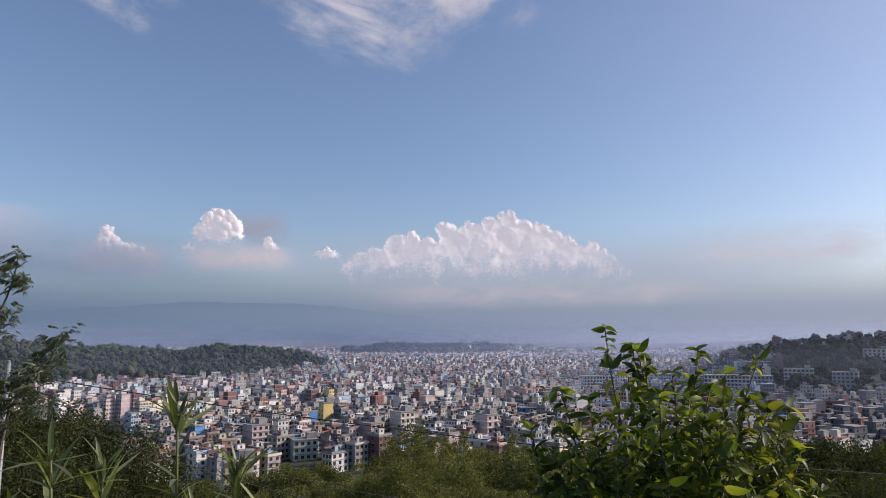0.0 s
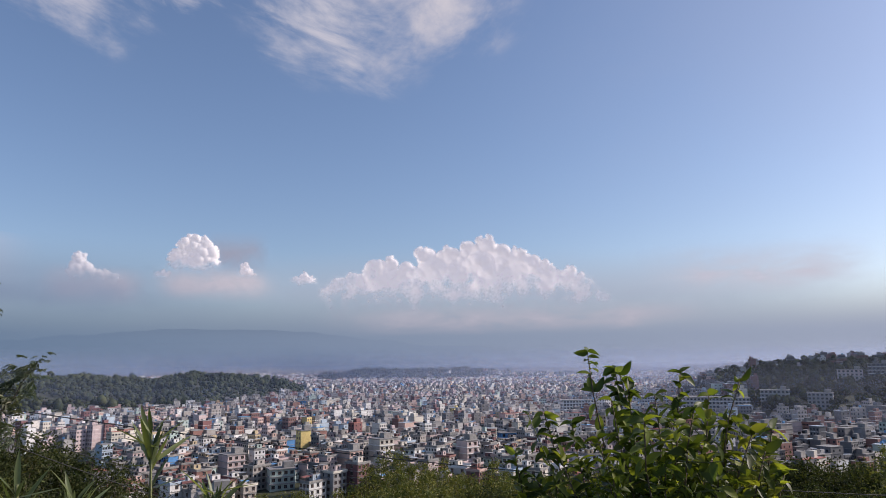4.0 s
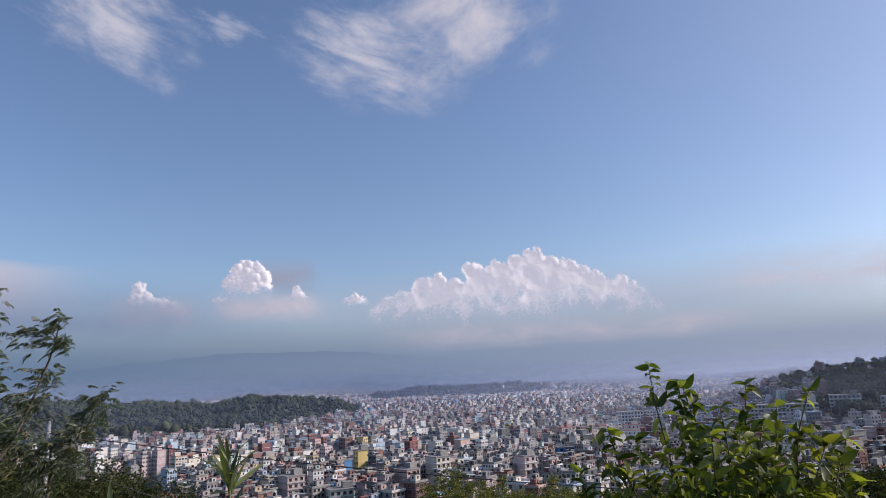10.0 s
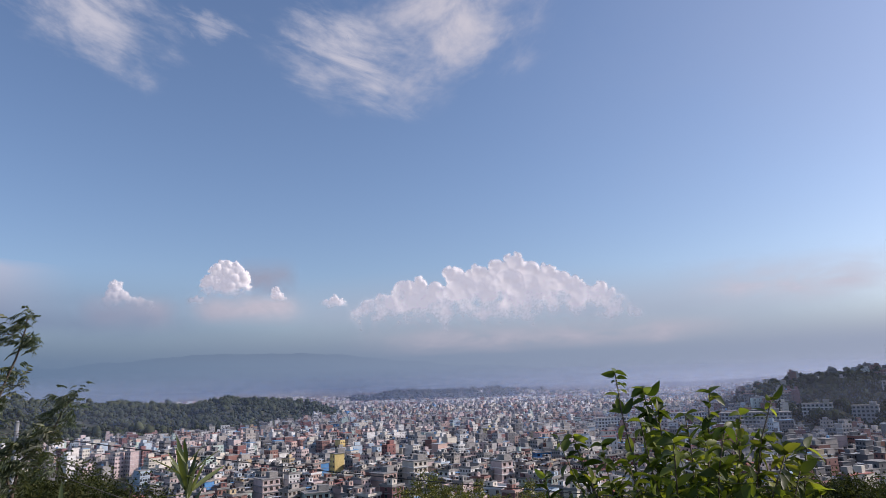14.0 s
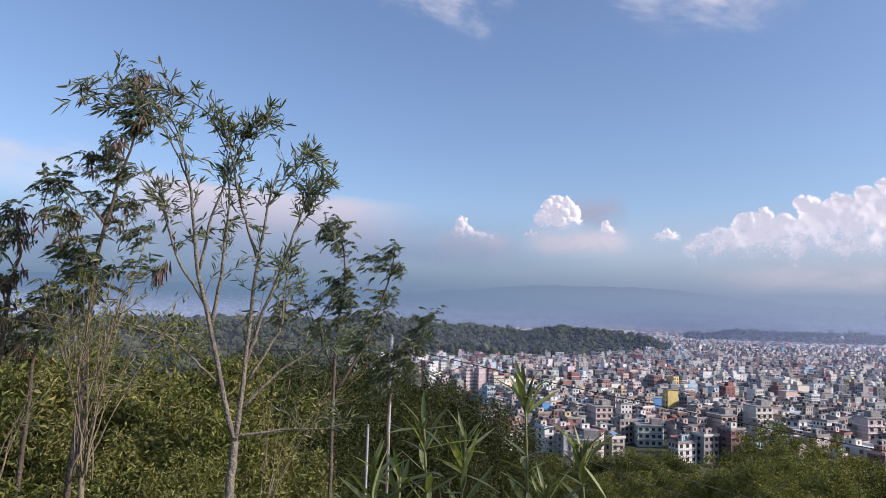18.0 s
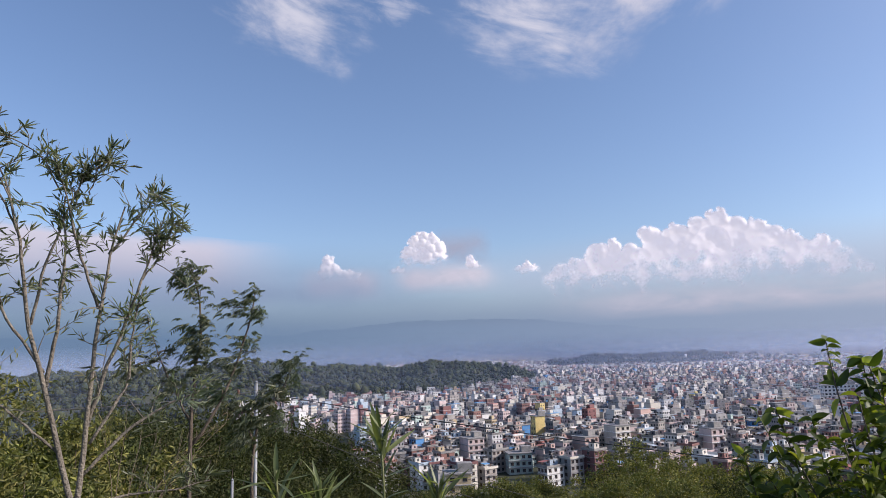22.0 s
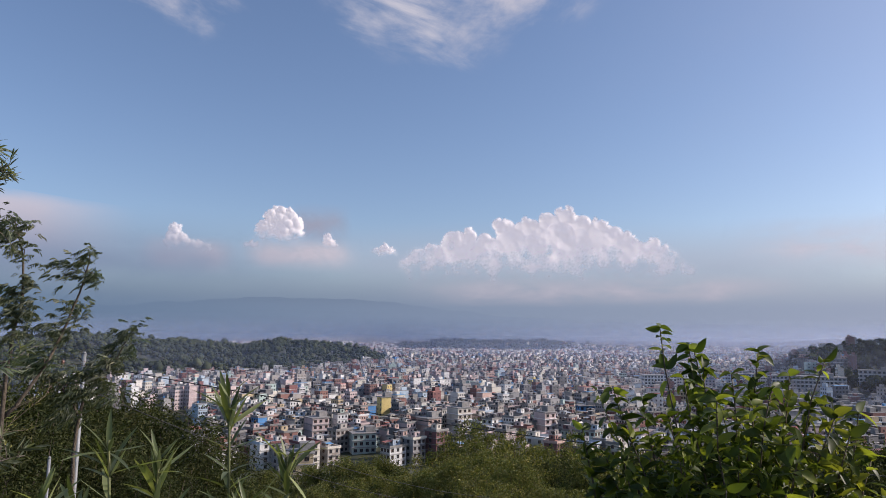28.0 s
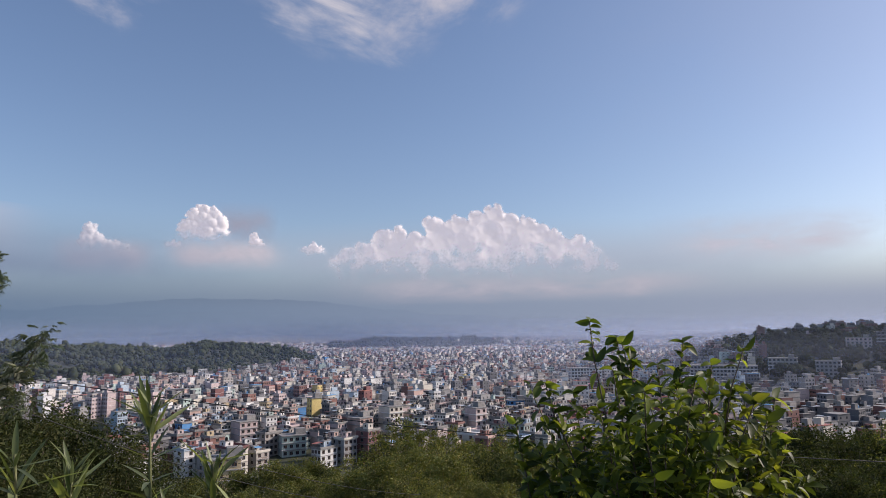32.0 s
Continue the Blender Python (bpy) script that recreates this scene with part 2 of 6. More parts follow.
def glowing_air_material(name, density, z_full, z_none, west, east):
    """Glowing sheet painted as bright air before the far mountains, lighter towards the sun, thinning out upward."""
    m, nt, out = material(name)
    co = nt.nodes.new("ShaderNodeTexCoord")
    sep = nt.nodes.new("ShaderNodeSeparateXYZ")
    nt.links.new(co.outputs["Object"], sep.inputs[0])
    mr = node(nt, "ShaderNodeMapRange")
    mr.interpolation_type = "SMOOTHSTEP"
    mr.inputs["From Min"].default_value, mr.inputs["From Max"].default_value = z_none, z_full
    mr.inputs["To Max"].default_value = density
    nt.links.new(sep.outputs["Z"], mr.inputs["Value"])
    glowing_vapour(nt, out, mr.outputs[0], east)
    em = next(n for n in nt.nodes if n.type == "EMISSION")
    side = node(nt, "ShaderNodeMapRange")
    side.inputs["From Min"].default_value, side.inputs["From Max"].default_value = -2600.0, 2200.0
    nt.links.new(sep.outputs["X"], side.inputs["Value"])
    # sunward brightening is put into the glow colour, from west to east
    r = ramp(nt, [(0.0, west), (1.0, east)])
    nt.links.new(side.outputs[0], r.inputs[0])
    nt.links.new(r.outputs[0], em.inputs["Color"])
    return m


def cloud_material(name, tint=(0.68, 0.655, 0.645)):
    """Cloud: scattering body with an added glow, as dense as its "cover" attribute says."""
    m, nt, out = material(name)
    at = nt.nodes.new("ShaderNodeAttribute")
    at.attribute_name = "cover"
    body = node(nt, "ShaderNodeBsdfPrincipled", Roughness=1.0)
    body.inputs["Base Color"].default_value = (*tint, 1.0)
    body.inputs["Specular IOR Level"].default_value = 0.0
    # emission imitates light scattered inside the cloud and lifts its shaded sides
    body.inputs["Emission Color"].default_value = (0.60, 0.575, 0.64, 1.0)
    body.inputs["Emission Strength"].default_value = 0.88
    tl = node(nt, "ShaderNodeBsdfTranslucent", Color=(*tint, 1.0))
    both = nt.nodes.new("ShaderNodeMixShader")
    both.inputs[0].default_value = 0.3
    nt.links.new(body.outputs[0], both.inputs[1])
    nt.links.new(tl.outputs[0], both.inputs[2])
    tp = nt.nodes.new("ShaderNodeBsdfTransparent")
    mix = nt.nodes.new("ShaderNodeMixShader")
    nt.links.new(at.outputs["Fac"], mix.inputs[0])
    nt.links.new(tp.outputs[0], mix.inputs[1])
    nt.links.new(both.outputs[0], mix.inputs[2])
    nt.links.new(mix.outputs[0], out.inputs[0])
    return m


def sheet_cloud_material(name, stretch, density, low, high, seed, tint=(0.60, 0.62, 0.70), sharp=0.5):
    """Thin glowing cloud veil on a sheet with UVs: streaky noise that dies away towards the sheet's rim."""
    m, nt, out = material(name)
    uv = nt.nodes.new("ShaderNodeUVMap")
    mp = nt.nodes.new("ShaderNodeMapping")
    mp.inputs["Scale"].default_value = (*stretch, 1.0)
    mp.inputs["Location"].default_value = (seed * 3.1, seed * 1.7, seed)
    mp.inputs["Rotation"].default_value = (0, 0, sharp)
    nt.links.new(uv.outputs[0], mp.inputs[0])
    nz = node(nt, "ShaderNodeTexNoise", Scale=1.0, Detail=8.0, Roughness=0.6, Distortion=0.35)
    nt.links.new(mp.outputs[0], nz.inputs["Vector"])
    torn = node(nt, "ShaderNodeTexNoise", Scale=3.2, Detail=5.0, Roughness=0.6)
    nt.links.new(uv.outputs[0], torn.inputs["Vector"])
    tear = nt.nodes.new("ShaderNodeVectorMath")
    tear.operation = "MULTIPLY_ADD"
    tear.inputs[1].default_value = (0.55, 0.55, 0.0)
    nt.links.new(torn.outputs[1], tear.inputs[0])
    nt.links.new(uv.outputs[0], tear.inputs[2])
    sub = nt.nodes.new("ShaderNodeVectorMath")
    sub.operation = "SUBTRACT"
    sub.inputs[1].default_value = (0.775, 0.775, 0.0)
    nt.links.new(tear.outputs[0], sub.inputs[0])
    ln = nt.nodes.new("ShaderNodeVectorMath")
    ln.operation = "LENGTH"
    nt.links.new(sub.outputs[0], ln.inputs[0])
    rim = node(nt, "ShaderNodeMapRange")
    rim.interpolation_type = "SMOOTHSTEP"
    rim.inputs["From Min"].default_value, rim.inputs["From Max"].default_value = 0.56, 0.06
    nt.links.new(ln.outputs["Value"], rim.inputs["Value"])
    mr = node(nt, "ShaderNodeMapRange")
    mr.interpolation_type = "SMOOTHSTEP"
    mr.inputs["From Min"].default_value, mr.inputs["From Max"].default_value = low, high
    mul0 = nt.nodes.new("ShaderNodeMath")
    mul0.operation = "MULTIPLY_ADD"
    mul0.inputs[1].default_value = 0.34
    nt.links.new(rim.outputs[0], mul0.inputs[0])
    nt.links.new(nz.outputs[0], mul0.inputs[2])
    nt.links.new(mul0.outputs[0], mr.inputs["Value"])
    mul = nt.nodes.new("ShaderNodeMath")
    mul.operation = "MULTIPLY"
    nt.links.new(mr.outputs[0], mul.inputs[0])
    nt.links.new(rim.outputs[0], mul.inputs[1])
    plain = nt.nodes.new("ShaderNodeVectorMath")
    plain.operation = "DISTANCE"
    plain.inputs[1].default_value = (0.5, 0.5, 0.0)
    nt.links.new(uv.outputs[0], plain.inputs[0])
    border = node(nt, "ShaderNodeMapRange")
    border.interpolation_type = "SMOOTHSTEP"
    border.inputs["From Min"].default_value, border.inputs["From Max"].default_value = 0.5, 0.38
    border.inputs["To Max"].default_value = density
    nt.links.new(plain.outputs["Value"], border.inputs["Value"])
    mul2 = nt.nodes.new("ShaderNodeMath")
    mul2.operation, mul2.use_clamp = "MULTIPLY", True
    nt.links.new(mul.outputs[0], mul2.inputs[0])
    nt.links.new(border.outputs[0], mul2.inputs[1])
    glowing_vapour(nt, out, mul2.outputs[0], tint)
    return m


def bank_material(name, stretch, density, seed, tint, uneven=1.2, top=0.5, low=0.5, wob=0.0):
    """Soft glowing cloud bank on a sheet with UVs: a band that fades upward, downward and at both ends."""
    m, nt, out = material(name)
    uv = nt.nodes.new("ShaderNodeUVMap")
    mp = nt.nodes.new("ShaderNodeMapping")
    mp.inputs["Scale"].default_value = (*stretch, 1.0)
    mp.inputs["Location"].default_value = (seed * 3.1, seed * 1.7, seed)
    nt.links.new(uv.outputs[0], mp.inputs[0])
    nz = node(nt, "ShaderNodeTexNoise", Scale=1.0, Detail=5.0, Roughness=0.5, Distortion=0.3)
    nt.links.new(mp.outputs[0], nz.inputs["Vector"])
    sep = nt.nodes.new("ShaderNodeSeparateXYZ")
    nt.links.new(uv.outputs[0], sep.inputs[0])
    shift = nt.nodes.new("ShaderNodeMath")
    shift.operation = "MULTIPLY_ADD"
    shift.inputs[1].default_value = wob
    lift = nt.nodes.new("ShaderNodeMath")
    lift.operation = "ADD"
    lift.inputs[1].default_value = -0.5 * wob
    nt.links.new(sep.outputs["Y"], lift.inputs[0])
    nt.links.new(nz.outputs[0], shift.inputs[0])
    nt.links.new(lift.outputs[0], shift.inputs[2])
    value = None
    for coord, lo_edge, hi_edge in ((sep.outputs["X"], 0.3, 0.3), (shift.outputs[0], low, top)):
        for a, b in ((0.0, lo_edge), (1.0, 1.0 - hi_edge)):
            mr = node(nt, "ShaderNodeMapRange")
            mr.interpolation_type = "SMOOTHSTEP"
            mr.inputs["From Min"].default_value, mr.inputs["From Max"].default_value = a, b
            nt.links.new(coord, mr.inputs["Value"])
            if value is None:
                value = mr.outputs[0]
            else:
                mul = nt.nodes.new("ShaderNodeMath")
                mul.operation = "MULTIPLY"
                nt.links.new(value, mul.inputs[0])
                nt.links.new(mr.outputs[0], mul.inputs[1])
                value = mul.outputs[0]
    un = node(nt, "ShaderNodeMapRange")
    un.inputs["From Min"].default_value, un.inputs["From Max"].default_value = 0.3, 0.7
    un.inputs["To Min"].default_value, un.inputs["To Max"].default_value = density * (1 - uneven / 2), density * (1 + uneven / 2)
    nt.links.new(nz.outputs[0], un.inputs["Value"])
    mul = nt.nodes.new("ShaderNodeMath")
    mul.operation, mul.use_clamp = "MULTIPLY", True
    nt.links.new(value, mul.inputs[0])
    nt.links.new(un.outputs[0], mul.inputs[1])
    glowing_vapour(nt, out, mul.outputs[0], tint)
    return m


# ---- mesh building ----
rng = np.random.default_rng(7)


class Soup:
    """Collects quads as arrays and links them as one mesh object."""

    def __init__(self):
        self.v, self.m = [], []

    def quads(self, q, mat=0):
        q = np.asarray(q, float).reshape(-1, 4, 3)
        self.v.append(q)
        self.m.append(np.broadcast_to(np.asarray(mat, np.int32), (len(q),)))

    def boxes(self, base, size, rot, mat, top_mat=None):
        """Upright boxes without bottom: base centres (n,3), sizes (n,3), turns (n,), materials (n,)."""
        base, size = np.asarray(base, float).reshape(-1, 3), np.asarray(size, float).reshape(-1, 3)
        n = len(base)
        rot = np.broadcast_to(np.asarray(rot, float), (n,))
        mat = np.broadcast_to(np.asarray(mat), (n,))
        c, s = np.cos(rot), np.sin(rot)
        sx, sy, h = size[:, 0] / 2, size[:, 1] / 2, size[:, 2]
        p = []
        for dx, dy in ((-1, -1), (1, -1), (1, 1), (-1, 1)):
            p.append(np.stack([base[:, 0] + dx * sx * c - dy * sy * s, base[:, 1] + dx * sx * s + dy * sy * c], -1))
        lo, hi = base[:, 2], base[:, 2] + h

        def pt(k, z):
            return np.c_[p[k], z]
        for a, b in ((0, 1), (1, 2), (2, 3), (3, 0)):
            self.quads(np.stack([pt(a, lo), pt(b, lo), pt(b, hi), pt(a, hi)], 1), mat)
        self.quads(np.stack([pt(0, hi), pt(1, hi), pt(2, hi), pt(3, hi)], 1), mat if top_mat is None else top_mat)

    def mesh(self, name, mats, smooth=False):
        q, mi = np.concatenate(self.v), np.concatenate(self.m)
        n = len(q)
        me = bpy.data.meshes.new(name)
        me.vertices.add(4 * n)
        me.vertices.foreach_set("co", q.astype(np.float32).ravel())
        me.loops.add(4 * n)
        me.loops.foreach_set("vertex_index", np.arange(4 * n, dtype=np.int32))
        me.polygons.add(n)
        me.polygons.foreach_set("loop_start", np.arange(0, 4 * n, 4, dtype=np.int32))
        me.polygons.foreach_set("material_index", mi.astype(np.int32))
        for mt in mats:
            me.materials.append(mt)
        me.update(calc_edges=True)
        me.validate()
        return me


def grid_mesh(name, pts, mats, smooth=True, uv=False, closed=False):
    """A sheet from an array of points (rows, columns, 3)."""
    r, c, _ = pts.shape
    me = bpy.data.meshes.new(name)
    idx = np.arange(r * c).reshape(r, c)
    nxt = np.roll(idx, -1, 1) if closed else None
    a, b = (idx, nxt) if closed else (idx[:, :-1], idx[:, 1:])
    f = np.stack([a[:-1], b[:-1], b[1:], a[1:]], -1).reshape(-1, 4)
    me.from_pydata(pts.reshape(-1, 3).tolist(), [], f.tolist())
    for mt in mats:
        me.materials.append(mt)
    me.polygons.foreach_set("use_smooth", np.full(len(me.polygons), smooth))
    if uv:
        layer = me.uv_layers.new(name="UVMap")
        vi = np.empty(len(me.loops), np.int32)
        me.loops.foreach_get("vertex_index", vi)
        layer.data.foreach_set("uv", np.c_[(vi % c) / (c - 1), (vi // c) / (r - 1)].astype(np.float32).ravel())
    me.update()
    return me


def part(name, me, parent, label=""):
    ob = new(name, me)
    if parent is not None:
        ob.parent = parent
    return tagged(ob, label)


def tube_quads(points, radii, sides=6):
    """Quads of a tapering round stem through the points."""
    pts = np.asarray(points, float)
    t = np.gradient(pts, axis=0)
    t /= np.linalg.norm(t, axis=1, keepdims=True) + 1e-9
    ref = np.where(np.abs(t[:, 2:3]) > 0.9, [[1.0, 0, 0]], [[0, 0, 1.0]])
    u = np.cross(t, ref)
    u /= np.linalg.norm(u, axis=1, keepdims=True) + 1e-9
    w = np.cross(t, u)
    a = np.arange(sides) * 2 * np.pi / sides
    ring = pts[:, None] + np.asarray(radii)[:, None, None] * (np.cos(a)[None, :, None] * u[:, None] + np.sin(a)[None, :, None] * w[:, None])
    nx = np.roll(ring, -1, 1)
    return np.stack([ring[:-1], nx[:-1], nx[1:], ring[1:]], 2).reshape(-1, 4, 3)


def tube_mesh(name, runs, mat, sides=6):
    """One mesh of several stems, each a pair of points and radii, with shared vertices along each stem."""
    verts, faces = [], []
    for points, radii in runs:
        q = tube_quads(points, radii, sides)
        n0 = len(verts)
        k = len(points)
        ring = np.concatenate([q[:sides * (k - 1), 0].reshape(k - 1, sides, 3), q[sides * (k - 2):, 3].reshape(1, sides, 3)])
        verts.extend(ring.reshape(-1, 3).tolist())
        for i in range(k - 1):
            for j in range(sides):
                jn = (j + 1) % sides
                faces.append((n0 + i * sides + j, n0 + i * sides + jn, n0 + (i + 1) * sides + jn, n0 + (i + 1) * sides + j))
        faces.append(tuple(n0 + (k - 1) * sides + j for j in range(sides)))
        faces.append(tuple(n0 + j for j in reversed(range(sides))))
    me = bpy.data.meshes.new(name)
    me.from_pydata(verts, [], faces)
    me.materials.append(mat)
    me.polygons.foreach_set("use_smooth", np.full(len(me.polygons), True))
    me.update()
    return me


def unit(v):
    v = np.asarray(v, float)
    return v / (np.linalg.norm(v, axis=-1, keepdims=True) + 1e-9)


def leaf_quads(base, way, side, length, width, fold=0.25, droop=0.0):
    """Leaves as two folded halves each (n,2,4,3): base points, tip directions, side directions, lengths, widths."""
    base, way = np.asarray(base, float), unit(way)
    side = unit(np.asarray(side) - way * (np.asarray(side) * way).sum(-1, keepdims=True))
    up = np.cross(side, way)
    length, width = np.broadcast_to(length, len(base))[:, None], np.broadcast_to(width, len(base))[:, None]
    tip = base + way * length - np.array([0, 0, 1.0]) * length * droop
    m1, m2 = base + way * length * 0.3, base + way * length * 0.68 - np.array([0, 0, 1.0]) * length * droop * 0.4
    out = []
    for sgn in (-1, 1):
        a = m1 + side * sgn * width * 0.5 + up * width * fold
        b = m2 + side * sgn * width * 0.42 + up * width * fold
        out.append(np.stack([base, a, b, tip] if sgn > 0 else [base, tip, b, a], 1))
    return np.concatenate(out)


def rand_dirs(n):
    return unit(rng.normal(size=(n, 3)))


def bend(p0, p1, p2, n=8):
    """Points along a curve from p0 to p2 pulled towards p1."""
    t = np.linspace(0, 1, n)[:, None]
    return (1 - t) ** 2 * np.asarray(p0, float) + 2 * t * (1 - t) * np.asarray(p1, float) + t * t * np.asarray(p2, float)


def thing(name, label, category, loc=(0, 0, 0), group="", kind=""):
    ob = new(name)
    ob.location = loc
    return tagged(ob, label, category, group, kind)


# ---- the lie of the land ----
def smooth(a, b, x):
    t = np.clip((np.asarray(x, float) - a) / (b - a), 0, 1)
    return t * t * (3 - 2 * t)


def polar(x, y):
    return np.hypot(x, y), np.degrees(np.arctan2(-np.asarray(x, float), np.asarray(y, float)))


SLOPE_R = [0, 1.4, 3, 6, 12, 30, 100, 200, 300, 345, 2400, 3000, 4150, 5200]
SLOPE_Z = [0, -0.05, -0.7, -2.2, -4.8, -11.0, -27.0, -44.0, -55.5, -57.0, -57.0, -52.0, -36.0, -28.0]


def wood_rise(r, az):
    """Height of the wooded ridge above the plain."""
    top = np.interp(az, [9.4, 10.1, 11.0, 13.3, 16.5, 18.4, 20.0, 22.0, 24.0, 26.0, 28.6, 31.0, 33.0, 37.0, 45.0, 50.0, 60.0, 75.0], [0, 5, 18, 27, 35, 38, 29, 26, 32, 33, 35, 42, 46, 38, 39, 34, 32, 32])
    r0 = np.interp(az, [9.6, 11.0, 13.3, 15.5, 17.6, 22.0, 26.0, 29.5, 37.0, 60.0], [1235, 1180, 1100, 970, 890, 850, 825, 775, 690, 650])
    return top * smooth(r0, r0 + 300, r) * (1 - 0.75 * smooth(1500, 1950, r))


def east_rise(r, az):
    """Height of the built-up hill above the plain."""
    top = np.interp(az, [-75, -45, -36.0, -30.0, -27.0, -24.0, -21.5, -19.5], [52, 54, 53, 50, 46, 36, 14, 0])
    return top * smooth(560, 920, r) * (1 - 0.6 * smooth(1000, 1500, r))


def grove_rise(r, az):
    """Low swells of the plain that carry the far grove and the far quarter."""
    west = -22.0 * smooth(2700, 4000, r) * smooth(15.0, 24.0, az)
    return west + 27.0 * np.exp(-((r - 2760) / 230.0) ** 2) * smooth(9.2, 4.5, az) * smooth(-13.0, -3.0, az)


def land(x, y):
    r, az = polar(x, y)
    z = np.interp(r, SLOPE_R, SLOPE_Z)
    ahead = smooth(125, 85, np.abs(az))
    z = z * (0.15 + 0.85 * ahead)
    roll = 2.5 * np.sin(np.asarray(x) * 0.021 + 1.0) * np.cos(np.asarray(y) * 0.017) * smooth(20, 80, r) * (1 - smooth(330, 420, r))
    return z + roll + wood_rise(r, az) + east_rise(r, az) + grove_rise(r, az)


radii = np.concatenate([[0.0], np.geomspace(0.5, 4950, 150)])
angles = np.linspace(-np.pi, np.pi, 241)[:-1]
gx, gy = radii[:, None] * np.sin(angles)[None], radii[:, None] * np.cos(angles)[None]
ground = new("ground", grid_mesh("ground", np.stack([gx, gy, land(gx, gy)], -1)[:, ::-1], [mat_earth], closed=True))
tagged(ground, "green-brown earth of hillside, valley and far plain", "ground", kind="structure")

# ---- far mountains ----
ma = np.linspace(-60, 78, 277)
ridge_el = np.interp(ma, [-60, -40, -25, -14, -6, 0, 4, 8, 12, 17, 21, 25, 30, 35, 45, 60, 78],
                     [0.9, 0.9, 0.9, 1.0, 1.2, 1.7, 2.2, 2.6, 2.9, 3.0, 2.9, 2.6, 2.2, 2.0, 2.1, 2.6, 2.4])
wob = np.array([noise.fractal(Vector((a * 0.35, 3.3, 0.0)), 0.9, 2.0, 5) for a in ma])
rows = []
for k, f in enumerate(np.linspace(0, 1, 14)):
    d = 4250 + 500 * f
    h = 1.6 + d * np.tan(np.radians(ridge_el + 0.22 * wob)) * f ** 0.8 - 40 * (1 - f)
    h = h + np.array([noise.fractal(Vector((a * 0.6, f * 4.0, 7.0)), 0.8, 2.0, 5) for a in ma]) * 26 * f * (1 - f) * 4
    rows.append(np.stack([-np.sin(np.radians(ma)) * d, np.cos(np.radians(ma)) * d, h], -1))
mat_mountain = rough_material("mountain_forest", (0.035, 0.05, 0.03), (0.06, 0.07, 0.04), scale=0.008, bump=0.0)
tagged(new("mountain_range", grid_mesh("mountain_range", np.array(rows), [mat_mountain])),
       "hazy forested mountain range on the horizon", "mountain", kind="structure")

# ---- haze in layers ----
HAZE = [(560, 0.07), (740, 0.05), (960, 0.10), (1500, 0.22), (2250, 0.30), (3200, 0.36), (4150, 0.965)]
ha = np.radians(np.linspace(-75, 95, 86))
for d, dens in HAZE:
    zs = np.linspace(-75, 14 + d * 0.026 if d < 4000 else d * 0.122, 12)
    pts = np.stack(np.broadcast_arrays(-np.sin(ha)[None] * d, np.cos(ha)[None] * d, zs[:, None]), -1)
    # the farthest sheet emits a painted haze colour; the nearer ones are lit
    hm = glowing_air_material("far_air_glow", dens, 150.0, zs[-1] - 4, (0.13, 0.215, 0.335), (0.31, 0.385, 0.52)) if d > 4000 else haze_material("haze_sheet", dens, -20.0, zs[-1] - 4, (0.58, 0.66, 0.88))
    tagged(new("haze_layer", grid_mesh("haze_layer", pts, [hm])), "thin sheet standing in for bluish haze over the valley", "haze", kind="structure")

# ---- clouds ----
CLOUD_D = 4700.0


def ico(level):
    bm = bmesh.new()
    bmesh.ops.create_icosphere(bm, subdivisions=level, radius=1.0)
    v = np.array([x.co[:] for x in bm.verts])
    f = np.array([[q.index for q in p.verts] for p in bm.faces])
    bm.free()
    return v, f


def budded(lumps, count, small, large):
    """Smaller billows that swell out of the upper sides of the given ones: az, el, radius, depth."""
    out = []
    for az, el, r, d in lumps:
        for k in range(count):
            a = math.radians(rng.uniform(-50, 230))
            off = r * rng.uniform(0.35, 0.93)
            rr = r * rng.uniform(small, large)
            out.append((az + off * math.cos(a), el + off * math.sin(a), rr, d + math.sqrt(r * r - off * off) * 0.8 - rr * 0.25))
    return out


def relaxed(field, times):
    """The field, evened out between neighbours."""
    for k in range(times):
        pad = np.pad(field, 1, mode="edge")
        field = np.mean([pad[1 + i:pad.shape[0] - 1 + i, 1 + j:pad.shape[1] - 1 + j] for i, j in ((0, 0), (0, 0), (1, 0), (-1, 0), (0, 1), (0, -1))], 0)
    return field


